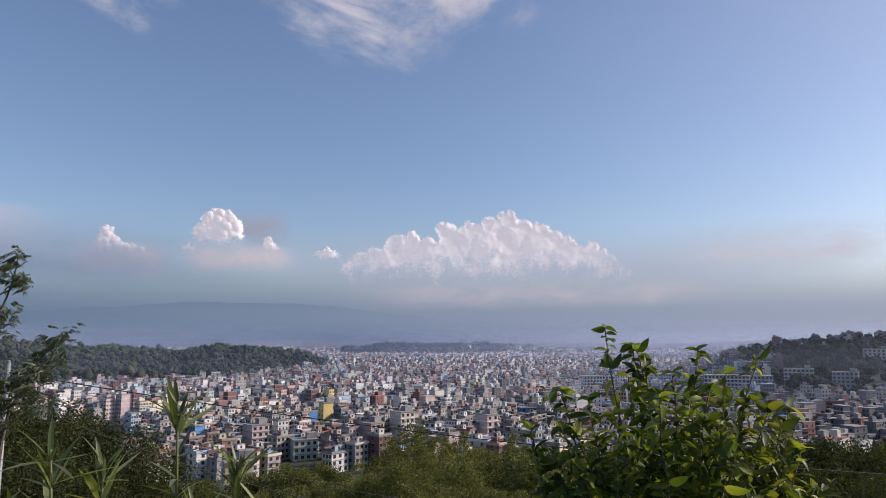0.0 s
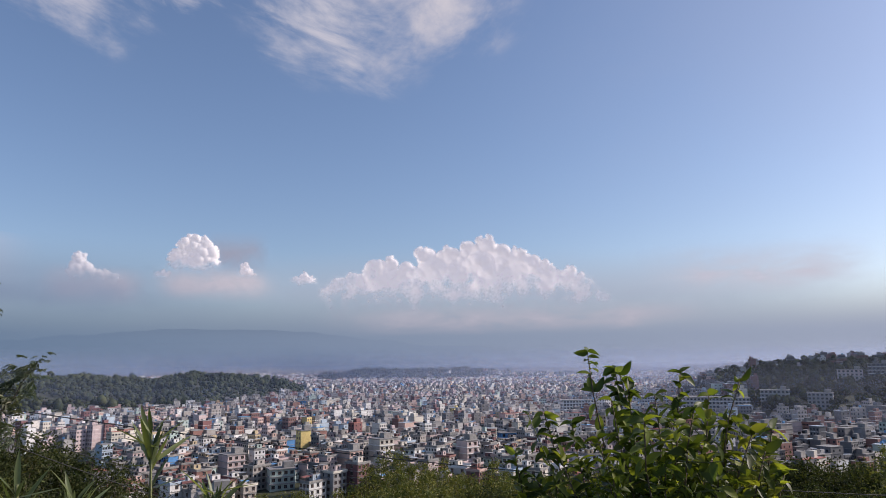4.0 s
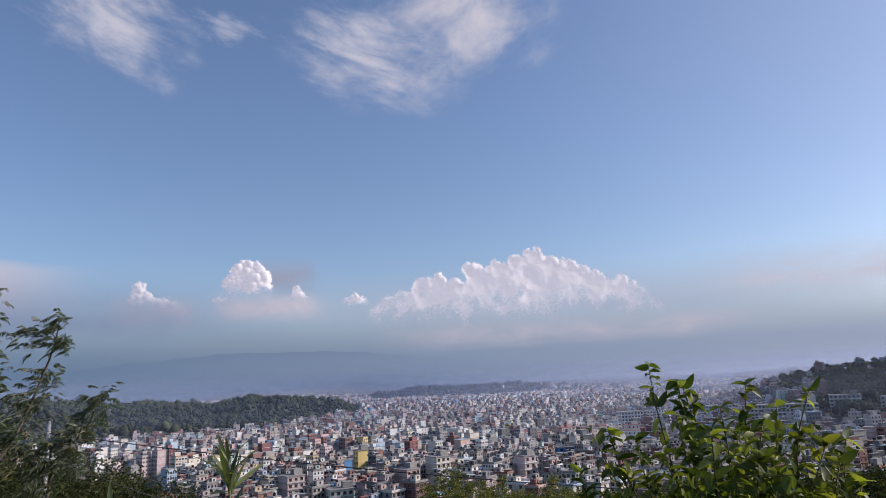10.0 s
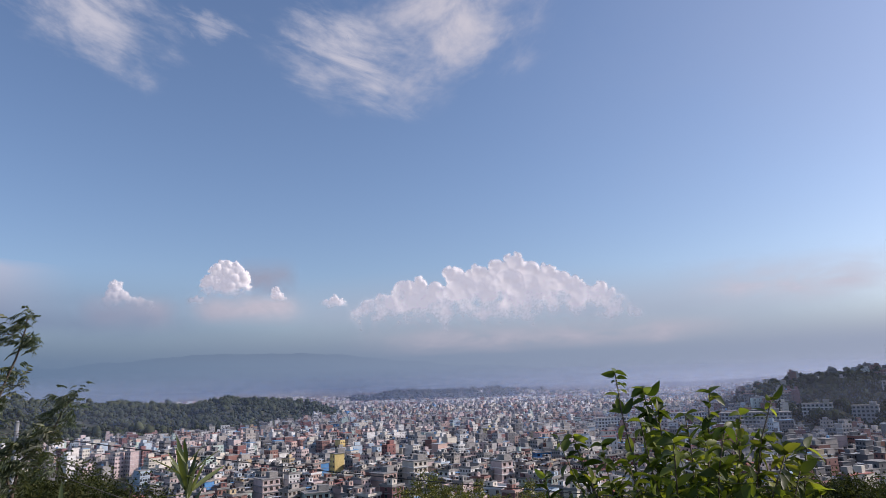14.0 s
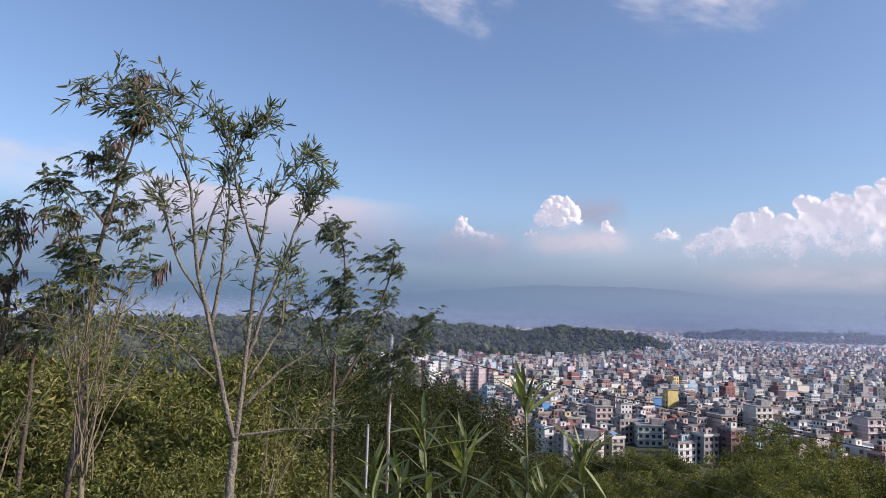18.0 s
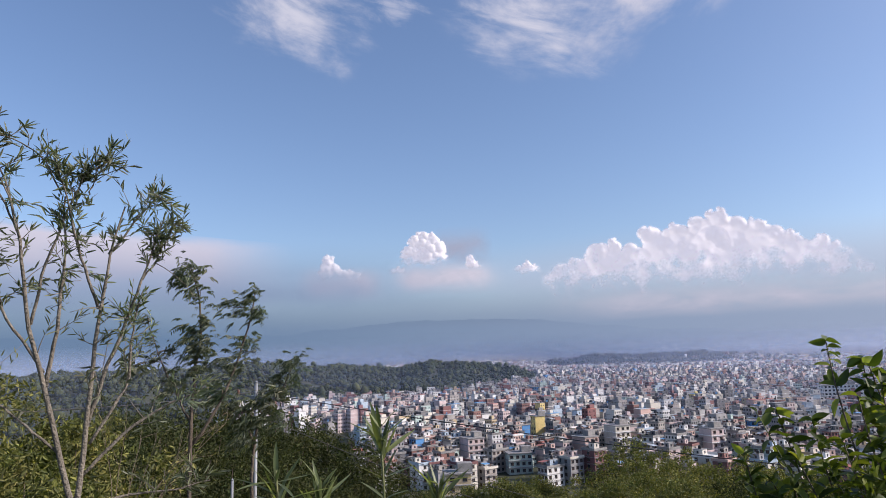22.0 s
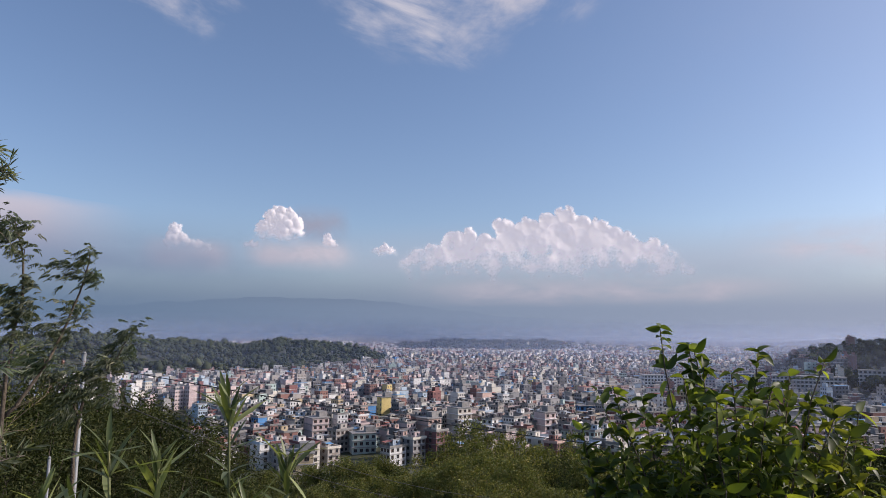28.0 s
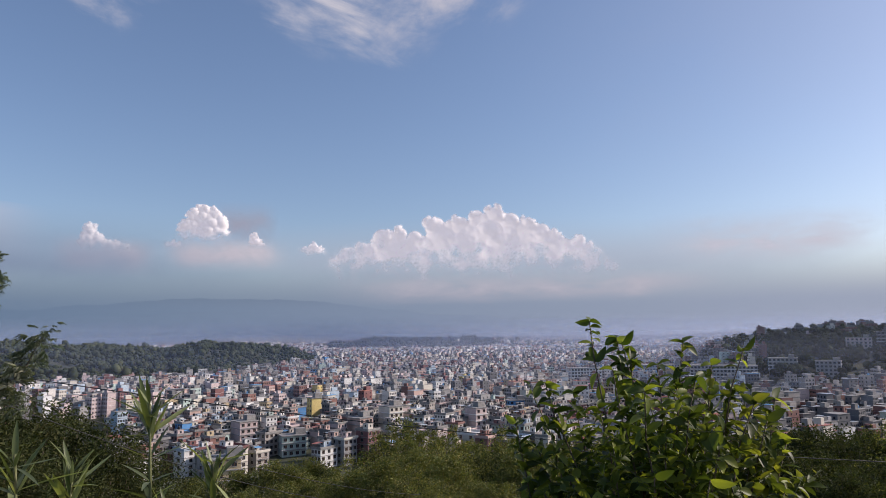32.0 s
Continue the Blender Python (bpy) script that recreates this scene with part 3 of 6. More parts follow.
def cumulus(name, label, billows, base_el, fade, soft=0.16, dist=CLOUD_D, step=0.055, buds=5, relax=4):
    """A heaped cloud in relief: crowning billows (az, top, radius), more of them below, buds on all; thin at rim and base."""
    lumps = []
    for az, top, r in billows:
        e, dep = top - r, 0.0
        lumps.append((az, e, r, dep))
        while e > base_el:
            rr = r * rng.uniform(0.75, 1.2)
            e -= rr * rng.uniform(0.7, 1.0)
            dep += rr * 0.12
            lumps.append((az + rng.normal(0, 0.45) * r, e, rr, dep))
            lumps.append((az + rng.choice([-0.9, 0.9]) * r, e + 0.2 * r, rr, dep - 0.1))
    first = budded(lumps, buds, 0.36, 0.6)
    lumps += first + [(a, e, r, d - 2.0 * r) for a, e, r, d in budded(first, 3, 0.4, 0.6)]
    arr = np.array(lumps)
    a0, a1 = (arr[:, 0] - arr[:, 2]).min() - 0.2, (arr[:, 0] + arr[:, 2]).max() + 0.2
    e0, e1 = base_el - 1.2, (arr[:, 1] + arr[:, 2]).max() + 0.2
    ga, ge = np.arange(a1, a0, -step), np.arange(e0, e1, step)
    depth, rim = np.full((len(ge), len(ga)), -9.0), np.zeros((len(ge), len(ga)))
    for az, el, r, d in lumps:
        i0, i1 = np.searchsorted(ge, [el - r, el + r])
        j0, j1 = np.searchsorted(-ga, [-az - r, -az + r])
        if i1 <= i0 or j1 <= j0:
            continue
        q = (ge[i0:i1, None] - el) ** 2 + (ga[None, j0:j1] - az) ** 2
        z = np.where(q < r * r, d + np.sqrt(np.maximum(r * r - q, 0)), -9.0)
        depth[i0:i1, j0:j1] = np.maximum(depth[i0:i1, j0:j1], z)
        rim[i0:i1, j0:j1] = np.maximum(rim[i0:i1, j0:j1], np.where(q < r * r, (r - np.sqrt(q)) / min(soft, r), 0))
    for k in range(4):
        pad = np.pad(depth, 1, mode="edge")
        near = np.max([pad[1 + i:pad.shape[0] - 1 + i, 1 + j:pad.shape[1] - 1 + j] for i in (-1, 0, 1) for j in (-1, 0, 1)], 0)
        depth = np.where(depth < -8, np.where(near > -8, near - 0.06, depth), depth)
    depth = np.where(depth > -8, depth, 0.0)
    depth = relaxed(depth, relax)
    firm = smooth(base_el + fade[0] + 0.25 * (fade[1] - fade[0]), base_el + fade[1] * 1.25, ge)[:, None]
    depth = depth * firm + relaxed(depth, 40) * (1 - firm)
    rim = np.clip(rim, 0, 1)
    rim = rim * firm + relaxed(rim, 40) * (1 - firm)
    rough = np.array([[noise.fractal(Vector((a * 0.8, e * 0.8, 4.0)), 0.8, 2.0, 4) for a in ga] for e in ge])
    cover = np.clip(rim, 0, 1) ** 0.8 * smooth(base_el + fade[0], base_el + fade[1], ge[:, None] + rough * 0.55 * (fade[1] - fade[0]))
    per = dist * DEG
    ar, er = np.radians(ga)[None, :], np.radians(ge)[:, None]
    d = dist - depth * 0.75 * per
    pts = np.stack([-np.sin(ar) * np.cos(er) * d, np.cos(ar) * np.cos(er) * d, 1.6 + np.sin(er) * d], -1)
    idx = np.arange(pts.shape[0] * pts.shape[1]).reshape(pts.shape[:2])
    f = np.stack([idx[:-1, :-1], idx[:-1, 1:], idx[1:, 1:], idx[1:, :-1]], -1).reshape(-1, 4)
    f = f[cover.ravel()[f].max(1) > 0.02]
    keep, inv = np.unique(f, return_inverse=True)
    me = bpy.data.meshes.new(name)
    me.from_pydata(pts.reshape(-1, 3)[keep].tolist(), [], inv.reshape(-1, 4).tolist())
    me.attributes.new("cover", "FLOAT", "POINT").data.foreach_set("value", cover.ravel()[keep].astype(np.float32))
    me.materials.append(cloud_material(name + "_vapour"))
    me.polygons.foreach_set("use_smooth", np.full(len(me.polygons), True))
    me.update()
    return tagged(new("cumulus_cloud", me), label, "cloud", kind="structure")


cumulus("great_cumulus", "great white cumulus heap with a soft grey base",
        [(6.8, 7.4, 0.8), (5.8, 7.8, 0.85), (4.1, 8.95, 0.9), (2.6, 9.1, 0.7), (1.3, 8.8, 0.7), (-0.5, 9.95, 0.95), (-2.4, 10.0, 0.95), (-4.05, 10.5, 0.8), (-5.6, 10.75, 0.95),
         (-7.0, 10.2, 0.85), (-8.4, 9.75, 0.75), (-9.65, 9.2, 0.7), (-10.55, 8.6, 0.65), (-11.55, 7.8, 0.65), (-12.6, 8.0, 0.8), (-13.4, 7.45, 0.65), (-14.4, 6.25, 0.75)], 4.6, (-0.2, 3.0), 0.15, relax=6)
cumulus("tall_puff", "small towering white cloud puff with ragged sides", [(18.8, 10.65, 0.63), (18.15, 10.5, 0.66), (19.3, 9.85, 0.56), (17.7, 9.8, 0.42), (17.1, 9.75, 0.18), (19.6, 9.15, 0.38), (20.4, 9.2, 0.18), (18.6, 9.1, 0.75), (17.8, 9.0, 0.42)],
        7.5, (-0.1, 1.0), 0.10, step=0.035)
cumulus("pointed_puff", "faint pointed white cloud puff", [(27.0, 8.8, 0.28), (26.8, 8.4, 0.42), (26.35, 8.0, 0.5), (25.45, 7.45, 0.6), (24.55, 7.2, 0.55), (23.95, 6.9, 0.28)], 6.5, (-0.2, 1.0), 0.14, step=0.04)
cumulus("scrap_cloud", "tiny bright scrap of cloud", [(14.7, 8.5, 0.22), (14.5, 8.1, 0.22), (14.25, 7.75, 0.2)], 7.5, (-0.3, 0.1), 0.08, step=0.03)
cumulus("low_puff", "low flat white cloud puff", [(10.6, 7.45, 0.34), (10.0, 7.7, 0.42), (9.4, 7.45, 0.34)], 6.8, (-0.2, 0.6), 0.12, step=0.04)
cumulus("wisp_puff", "small faint scrap of cloud", [(21.4, 7.5, 0.18), (21.0, 7.65, 0.22), (20.6, 7.55, 0.18)], 7.1, (-0.2, 0.5), 0.12, step=0.04)


def sky_sheet(name, label, az0, az1, el0, el1, mat, dist=4800.0, n=24, skew=0.0):
    """A piece of the sky's dome; skew raises it by so many degrees for each degree to the left of its middle."""
    a, e = np.linspace(az0, az1, n), np.linspace(el0, el1, n)
    ee, aa = np.meshgrid(e, a, indexing="ij")
    ee = np.radians(ee + skew * (aa - (az0 + az1) / 2))
    aa = np.radians(aa)
    pts = np.stack([-np.sin(aa) * np.cos(ee) * dist, np.cos(aa) * np.cos(ee) * dist, np.sin(ee) * dist + 1.6], -1)
    return tagged(new(name, grid_mesh(name, pts, [mat], uv=True)), label, "cloud", kind="structure")


sky_sheet("high_cloud", "streaky white high cloud", 19, -2, 21.6, 34.0, sheet_cloud_material("high_wisp", (2.6, 6.0), 0.9, 0.54, 0.98, 1.0), skew=0.24)
sky_sheet("high_cloud", "broad bright mass of high cloud", 12, -14, 22.0, 39.0, sheet_cloud_material("high_mass", (3.6, 3.4), 0.95, 0.55, 0.98, 8.3, tint=(0.62, 0.625, 0.69)), skew=-0.25)
sky_sheet("high_cloud", "small streaky white high cloud", 39, 21, 22.5, 34.5, sheet_cloud_material("high_wisp_small", (2.6, 5.0), 0.9, 0.56, 0.98, 4.0), skew=0.22)
sky_sheet("high_cloud", "little torn scrap of high cloud", 26, 16, 26.0, 32.0, sheet_cloud_material("high_wisp_scrap", (2.0, 4.0), 0.5, 0.66, 1.0, 7.0), skew=0.2)
# the grey cloud's shaded look is painted by its darker glow colour
sky_sheet("grey_cloud", "soft grey cloud shadowed behind the towering puff", 18.6, 12.6, 7.0, 11.2, bank_material("grey_scrap", (3.0, 3.0), 0.75, 41.0, (0.33, 0.375, 0.49), 1.0, wob=0.3), 4720)
sky_sheet("thin_veil", "faint greyish veil of high cloud", -2, -55, 8, 44, sheet_cloud_material("veil_cloud", (1.2, 1.6), 0.12, 0.35, 1.0, 2.0, tint=(0.42, 0.46, 0.56)), 4850)
sky_sheet("cloud_bank", "pinkish streak of cloud under the great cumulus", 10, -26, 2.4, 5.4, bank_material("bank_streak", (7.0, 1.6), 0.5, 2.0, (0.52, 0.505, 0.59), 1.4, wob=0.3), 4120)
sky_sheet("cloud_bank", "soft mauve bank under the great cumulus", 24, -38, 1.2, 10.2, bank_material("bank_mauve", (5.0, 2.0), 0.66, 5.0, (0.385, 0.445, 0.57), 0.5, wob=0.25), 4760)
sky_sheet("cloud_bank", "pale mauve bank under the small puffs", 78, 10, 1.2, 10.0, bank_material("bank_mauve_west", (6.0, 2.2), 0.80, 11.0, (0.215, 0.29, 0.43), 0.5, wob=0.25), 4575)
sky_sheet("cloud_bank", "pale wisp under the pointed puff", 30, 21.5, 4.4, 8.0, bank_material("wisp_pointed", (3.0, 1.5), 0.85, 31.0, (0.55, 0.55, 0.63), 0.9), 4600)
sky_sheet("cloud_bank", "pale wisp under the towering puff", 22.5, 11.5, 4.9, 8.3, bank_material("wisp_towering", (3.5, 1.5), 0.95, 34.0, (0.58, 0.575, 0.65), 0.9), 4602)
sky_sheet("high_cloud", "broad soft white cloud behind the trees", 58, 29, 2.5, 10.6, bank_material("west_cloud", (3.5, 2.0), 0.95, 21.0, (0.56, 0.565, 0.66), 0.5, top=0.12, low=0.7, wob=0.28), 4700, skew=0.07)
sky_sheet("high_cloud", "faint white cloud low in the sky", -18, -36, 4.5, 9.5, bank_material("low_wisp", (4.0, 3.0), 0.5, 12.0, (0.56, 0.57, 0.66), 1.8), 4570)
sky_sheet("high_cloud", "white cloud at the valley's edge", 72, 52, 6.5, 14, sheet_cloud_material("edge_wisp", (2.0, 1.8), 0.8, 0.5, 1.0, 15.0, sharp=0.1), 4780)

# ---- the town ----
WALLS_N = len(PAINT_NAMES)
p_paint = np.array(PAINT_WEIGHTS, float) / sum(PAINT_WEIGHTS)


# buildings that stand out: name, label, az, distance, width, depth, storeys, paint, turn, red roof
MARKS = [
    ("hospital_block", "white six-storey block with open galleries", -12.7, 750, 34, 16, 6, "white_paint", 8),
    ("blank_tower", "tall pale block with a blank side wall", -14.9, 770, 9, 12, 6, "white_paint", 30),
    ("long_shed", "long low building under a red tin roof", -13.8, 630, 76, 14, 2, "bare_concrete", -14, True),
    ("blue_glazed_block", "blue-grey office block above the town", -18.4, 822, 42, 18, 6, "sky_blue_paint", 4),
    ("long_block", "long grey multi-storey block with rows of windows", -23.4, 690, 58, 16, 5, "bare_concrete", -22),
    ("corner_house", "salmon-fronted house with a blank cream side", 5.95, 380, 9.5, 10.5, 4, "salmon_paint", 48),
    ("yellow_house", "bright yellow plastered house with a blank front", 9.7, 470, 7.0, 8.0, 5, "yellow_paint", 34, False, None, True),
    ("ochre_house", "ochre house with dark windows below the trees", 16.5, 236, 8.5, 9, 3, "ochre_paint", 22),
    ("pink_house", "pink-fronted house with red-framed balconies", 15.2, 390, 10, 11, 4, "pink_paint", 42),
    ("mint_house", "mint-green house with a white upper floor", 11.4, 354, 12, 9, 3, "mint_paint", 24),
    ("tall_house", "tall cream house with a blank grey side", 3.4, 405, 10, 11, 5, "cream_paint", 40),
    ("pink_house", "tall pink house with pale balconies", -3.7, 382, 8, 9, 5, "pink_paint", 38),
    ("blue_house", "bright blue painted house", -7.0, 500, 12, 9, 3, "bright_blue_paint", 12),
    ("pink_row", "long salmon-pink row house at the wood's foot", 19.9, 640, 26, 9, 4, "salmon_paint", 20),
    ("blue_tower", "small deep-blue clad building at the wood's foot", 9.8, 930, 11, 11, 4, "bright_blue_paint", 20),
    ("wing_house", "stepped grey concrete apartment house on the slope", -27.6, 700, 24, 12, 5, "bare_concrete", -28),
    ("wing_house", "stepped grey apartment house on the slope", -30.6, 700, 20, 12, 4, "bare_concrete", -34),
    ("wing_house", "stepped pink apartment house on the slope", -32.6, 790, 22, 12, 4, "pink_paint", -30),
    ("wing_house", "stepped grey concrete apartment house on the slope", -34.4, 800, 18, 12, 5, "dark_concrete", -38),
]


def town_sites():
    """House sites on a warped street grid: x, y, turn, distance, az."""
    out = []
    step = 9.0
    c0, s0 = math.cos(0.8), math.sin(0.8)
    for lo, hi, k in ((300, 820, 1.0), (820, 1700, 1.12), (1700, 2700, 1.7), (2700, 4150, 2.5)):
        n = int(hi / (step * k)) + 2
        i, j = np.meshgrid(np.arange(-n, n + 1), np.arange(-n, n + 1), indexing="ij")
        u, v = i * step * k, j * step * k
        u = u + (np.floor(i / 4) * 4.5 if k < 1.5 else 0)
        v = v + (np.floor(j / 3) * 4.0 if k < 1.5 else 0)
        u, v = u.astype(float).ravel(), v.astype(float).ravel()
        u = u + rng.normal(0, 1.1, len(u)) + 14 * np.sin(v / 95) + 9 * np.sin(v / 41 + u / 160)
        v = v + rng.normal(0, 1.1, len(v)) + 14 * np.sin(u / 110 + 1.3) + 8 * np.sin(u / 47)
        x, y = u * c0 - v * s0, u * s0 + v * c0
        turn = 0.8 + 0.16 * np.cos(v / 95) + 0.25 * np.sin(u / 230 + v / 310) + rng.normal(0, 0.09, len(u))
        r, az = polar(x, y)
        turn = turn - 0.62 * smooth(-4, -18, az)
        keep = (r >= lo) & (r < hi) & (az > -44) & (az < 62) & (rng.random(len(r)) < 0.9)
        out.append(np.stack([x, y, turn, r, az, np.full(len(x), k)], -1)[keep])
    s = np.concatenate(out)
    r, az = s[:, 3], s[:, 4]
    wooded = (wood_rise(r, az) > 1.0) & (r < 1950)
    terraces = (east_rise(r, az) > 12) & (r < 840) & (az < -26.5)
    grove = (r > 2380) & (r < 3050) & (az > -12) & (az < 8.6) & (rng.random(len(r)) < np.where(az > -5, 0.97, 0.6))
    top_wood = (east_rise(r, az) > 30) & (az < -24) & (rng.random(len(r)) < 0.75)
    far_west = (az > 25) & (r > 2300)
    hidden = far_west | ((az > 36) & (r < 900)) | ((az > 25) & (r < 560)) | ((az < -31) & (r < 420))
    taken = np.zeros(len(s), bool)
    for row in MARKS:
        side = np.radians(az - row[2]) * r
        taken |= (np.abs(side) < row[4] / 2 + 5.5) & (r > row[3] - (58 if row[4] < 30 else 30)) & (r < row[3] + row[5] / 2 + 6)
    return s[~(wooded | terraces | grove | top_wood | hidden | taken)]


def window_quads(x, y, turn, z0, w, d, floors, storey, cols, faces, ww=1.15, wh=1.35):
    """Dark window openings on the chosen sides of one house."""
    q = []
    c, s = math.cos(turn), math.sin(turn)
    for side in faces:
        span, off = (w, d / 2) if side % 2 == 0 else (d, w / 2)
        off += 0.04
        for f in range(floors):
            zb = z0 + f * storey + 0.95
            for k in range(cols):
                a = (k + 0.5) / cols * span - span / 2
                p = []
                for da, dz in ((-ww / 2, 0), (ww / 2, 0), (ww / 2, wh), (-ww / 2, wh)):
                    t = a + da
                    lx, ly = ((t, -off), (off, t), (-t, off), (-off, -t))[side]
                    p.append((x + lx * c - ly * s, y + lx * s + ly * c, zb + dz))
                q.append(p)
    return q


sites = town_sites()
order = np.argsort(sites[:, 3])
sites = sites[order]
STOREY = 2.95

n_near, n_mid = 100, 270
seen = (sites[:, 4] > -22) & (sites[:, 4] < 24)
near_i = np.flatnonzero(seen)[:n_near]
mid_i = np.flatnonzero(seen)[n_near:n_near + n_mid]
far_mask = np.ones(len(sites), bool)
far_mask[near_i] = far_mask[mid_i] = False


def open_sides():
    """The sides of a house that have windows; the rest is blank wall."""
    return [k for k in range(4) if rng.random() < 0.68]


def far_town():
    soup = Soup()
    s = sites[far_mask]
    x, y, turn, r, az, k = s.T
    n = len(s)
    quarter = (r > 2600) & (az > 6)
    k2 = np.where(k > 1.5, k * np.where(quarter, 0.66, 0.72), 1.0)
    w, d = rng.uniform(4.6, 10.5, n) * k2, rng.uniform(4.6, 8.0, n) * k2
    fl = rng.choice([1, 2, 2, 3, 3, 3, 4, 4, 4, 5, 5, 6], n)
    h = fl * STOREY + 0.4
    z = land(x, y) - 0.6
    pm = rng.choice(WALLS_N, n, p=p_paint)
    pm[quarter & (rng.random(n) < 0.35)] = 0
    # darker paints in the east quarter stand in for the cloud shade there
    bare = (az < -20) & (rng.random(n) < 0.7)
    pm[bare] = rng.choice([3, 4, 4, 7, 12], bare.sum())
    base = np.stack([x, y, z], -1)
    soup.boxes(base, np.stack([w, d, h + 0.6], -1), turn, pm)
    near = r < 1800
    b2 = base[near] + np.stack([0 * h[near], 0 * h[near], h[near] + 0.6], -1)
    rm = rng.choice([M_ROOF, M_ROOF, M_ROOF, M_TIN, M_RED, M_BLUE], near.sum(), p=[.28, .27, .22, .11, .08, .04])
    soup.boxes(b2, np.stack([w[near] + 0.7 * (rng.random(near.sum()) < 0.6), d[near] + 0.7 * (rng.random(near.sum()) < 0.6), np.full(near.sum(), 0.25)], -1), turn[near], rm)
    nn = near.sum()
    sgn = rng.choice([-1.0, 1.0], nn)
    off = np.stack([sgn * w[near] * 0.2 * np.cos(turn[near]), sgn * w[near] * 0.2 * np.sin(turn[near]), np.full(nn, 0.2)], -1)
    tower = rng.random(nn) < 0.6
    soup.boxes((b2 + off)[tower], np.stack([w[near] * rng.uniform(0.3, 0.55, nn), d[near] * rng.uniform(0.3, 0.6, nn), rng.uniform(1.8, 3.0, nn)], -1)[tower], turn[near][tower], np.where(rng.random(nn) < 0.6, pm[near], M_ROOF)[tower])
    # lower wings and sheds beside the houses
    wing = rng.random(nn) < 0.5
    side = np.stack([-np.sin(turn[near]) * d[near] * 0.62 * sgn, np.cos(turn[near]) * d[near] * 0.62 * sgn, 0 * sgn], -1)
    soup.boxes((base[near] + side)[wing], np.stack([w[near] * rng.uniform(0.5, 0.95, nn), d[near] * 0.5, h[near] * rng.uniform(0.25, 0.75, nn) + 0.6], -1)[wing], turn[near][wing],
               rng.choice(WALLS_N, nn, p=p_paint)[wing], rng.choice([M_ROOF, M_TIN, M_RED, M_BLUE], nn, p=[.68, .2, .07, .05])[wing])
    tank = rng.random(near.sum()) < 0.6
    soup.boxes((b2 - off + [0, 0, 0.4])[tank], np.tile([1.3, 1.3, 1.5], (tank.sum(), 1)), 0.3, np.where(rng.random(tank.sum()) < 0.8, M_TANK, M_BLUE))
    q = []
    for a in np.flatnonzero(r < 1500):
        if r[a] < 950:
            q += window_quads(x[a], y[a], turn[a], z[a] + 0.6, w[a], d[a], fl[a], STOREY, 2 + a % 3, open_sides(), 0.85 + 0.1 * (a % 5), 1.05 + 0.1 * (a % 4))
        else:
            q += window_quads(x[a], y[a], turn[a], z[a] + 0.6, w[a], d[a], fl[a], STOREY, 2 + a % 2, open_sides(), 1.0, 1.15)
    soup.quads(q, M_GLASS)
    # floor slabs standing out as shelves
    for a in np.flatnonzero(r < 1250):
        for f in range(1, fl[a]):
            soup.boxes([[x[a], y[a], z[a] + 0.6 + f * STOREY]], [[w[a] + 0.5, d[a] + 0.5, 0.18]], turn[a], (pm[a], 0, M_ROOF)[a % 3])
    ob = new("distant_town", soup.mesh("distant_town", CITY_MATS))
    tagged(ob, "dense town of painted concrete houses filling the valley", "town", kind="stuff")


far_town()


# ---- houses of the near quarter, each a thing with its parts ----
def palette_material(name):
    """Painted plaster whose colour differs from house to house."""
    m = rough_material(name, (0.8, 0.8, 0.8), (1.0, 1.0, 1.0), scale=0.4, bump=0.12, fine=9.0)
    nt = m.node_tree
    p = next(n for n in nt.nodes if n.type == "BSDF_PRINCIPLED")
    old = p.inputs["Base Color"].links[0].from_socket
    info = nt.nodes.new("ShaderNodeObjectInfo")
    r = nt.nodes.new("ShaderNodeValToRGB")
    r.color_ramp.interpolation = "CONSTANT"
    pos = 0.0
    els = r.color_ramp.elements
    while len(els) < WALLS_N:
        els.new(0.99)
    for e, n, wgt in zip(els, PAINT_NAMES, p_paint):
        e.position, e.color = pos, (*scaled(PAINTS[n], 0.9), 1.0)
        pos += wgt
    nt.links.new(info.outputs["Random"], r.inputs[0])
    mul = nt.nodes.new("ShaderNodeMix")
    mul.data_type, mul.blend_type = "RGBA", "MULTIPLY"
    mul.inputs["Factor"].default_value = 1.0
    nt.links.new(r.outputs[0], mul.inputs["A"])
    nt.links.new(old, mul.inputs["B"])
    nt.links.new(mul.outputs["Result"], p.inputs["Base Color"])
    return m


mat_plaster = palette_material("painted_plaster")
UNIT_MESHES = {}


def tank_mesh():
    if "tank" not in UNIT_MESHES:
        prof = [(0.0, 0.62), (0.15, 0.66), (0.5, 0.64), (0.55, 0.67), (0.95, 0.64), (1.0, 0.67), (1.25, 0.55), (1.42, 0.22)]
        UNIT_MESHES["tank"] = tube_mesh("water_tank", [([(0, 0, z) for z, _ in prof], [r for _, r in prof])], mat_tank, 10)
    return UNIT_MESHES["tank"]


def window_mesh(w, h):
    key = ("window", w, h)
    if key not in UNIT_MESHES:
        s = Soup()
        s.boxes([[0, 0, -h / 2 - 0.1]], [[w + 0.36, 0.3, 0.1]], 0, 2)
        s.boxes([[0, 0, h / 2]], [[w + 0.5, 0.5, 0.12]], 0, 2)
        for dx in (-w / 2, 0, w / 2):
            s.boxes([[dx, 0, -h / 2]], [[0.09, 0.14, h]], 0, 0)
        s.quads([[(-w / 2, -0.02, -h / 2), (w / 2, -0.02, -h / 2), (w / 2, -0.02, h / 2), (-w / 2, -0.02, h / 2)]], 1)
        UNIT_MESHES[key] = s.mesh("window", [mat_frame, mat_glass, mat_concrete])
    return UNIT_MESHES[key]


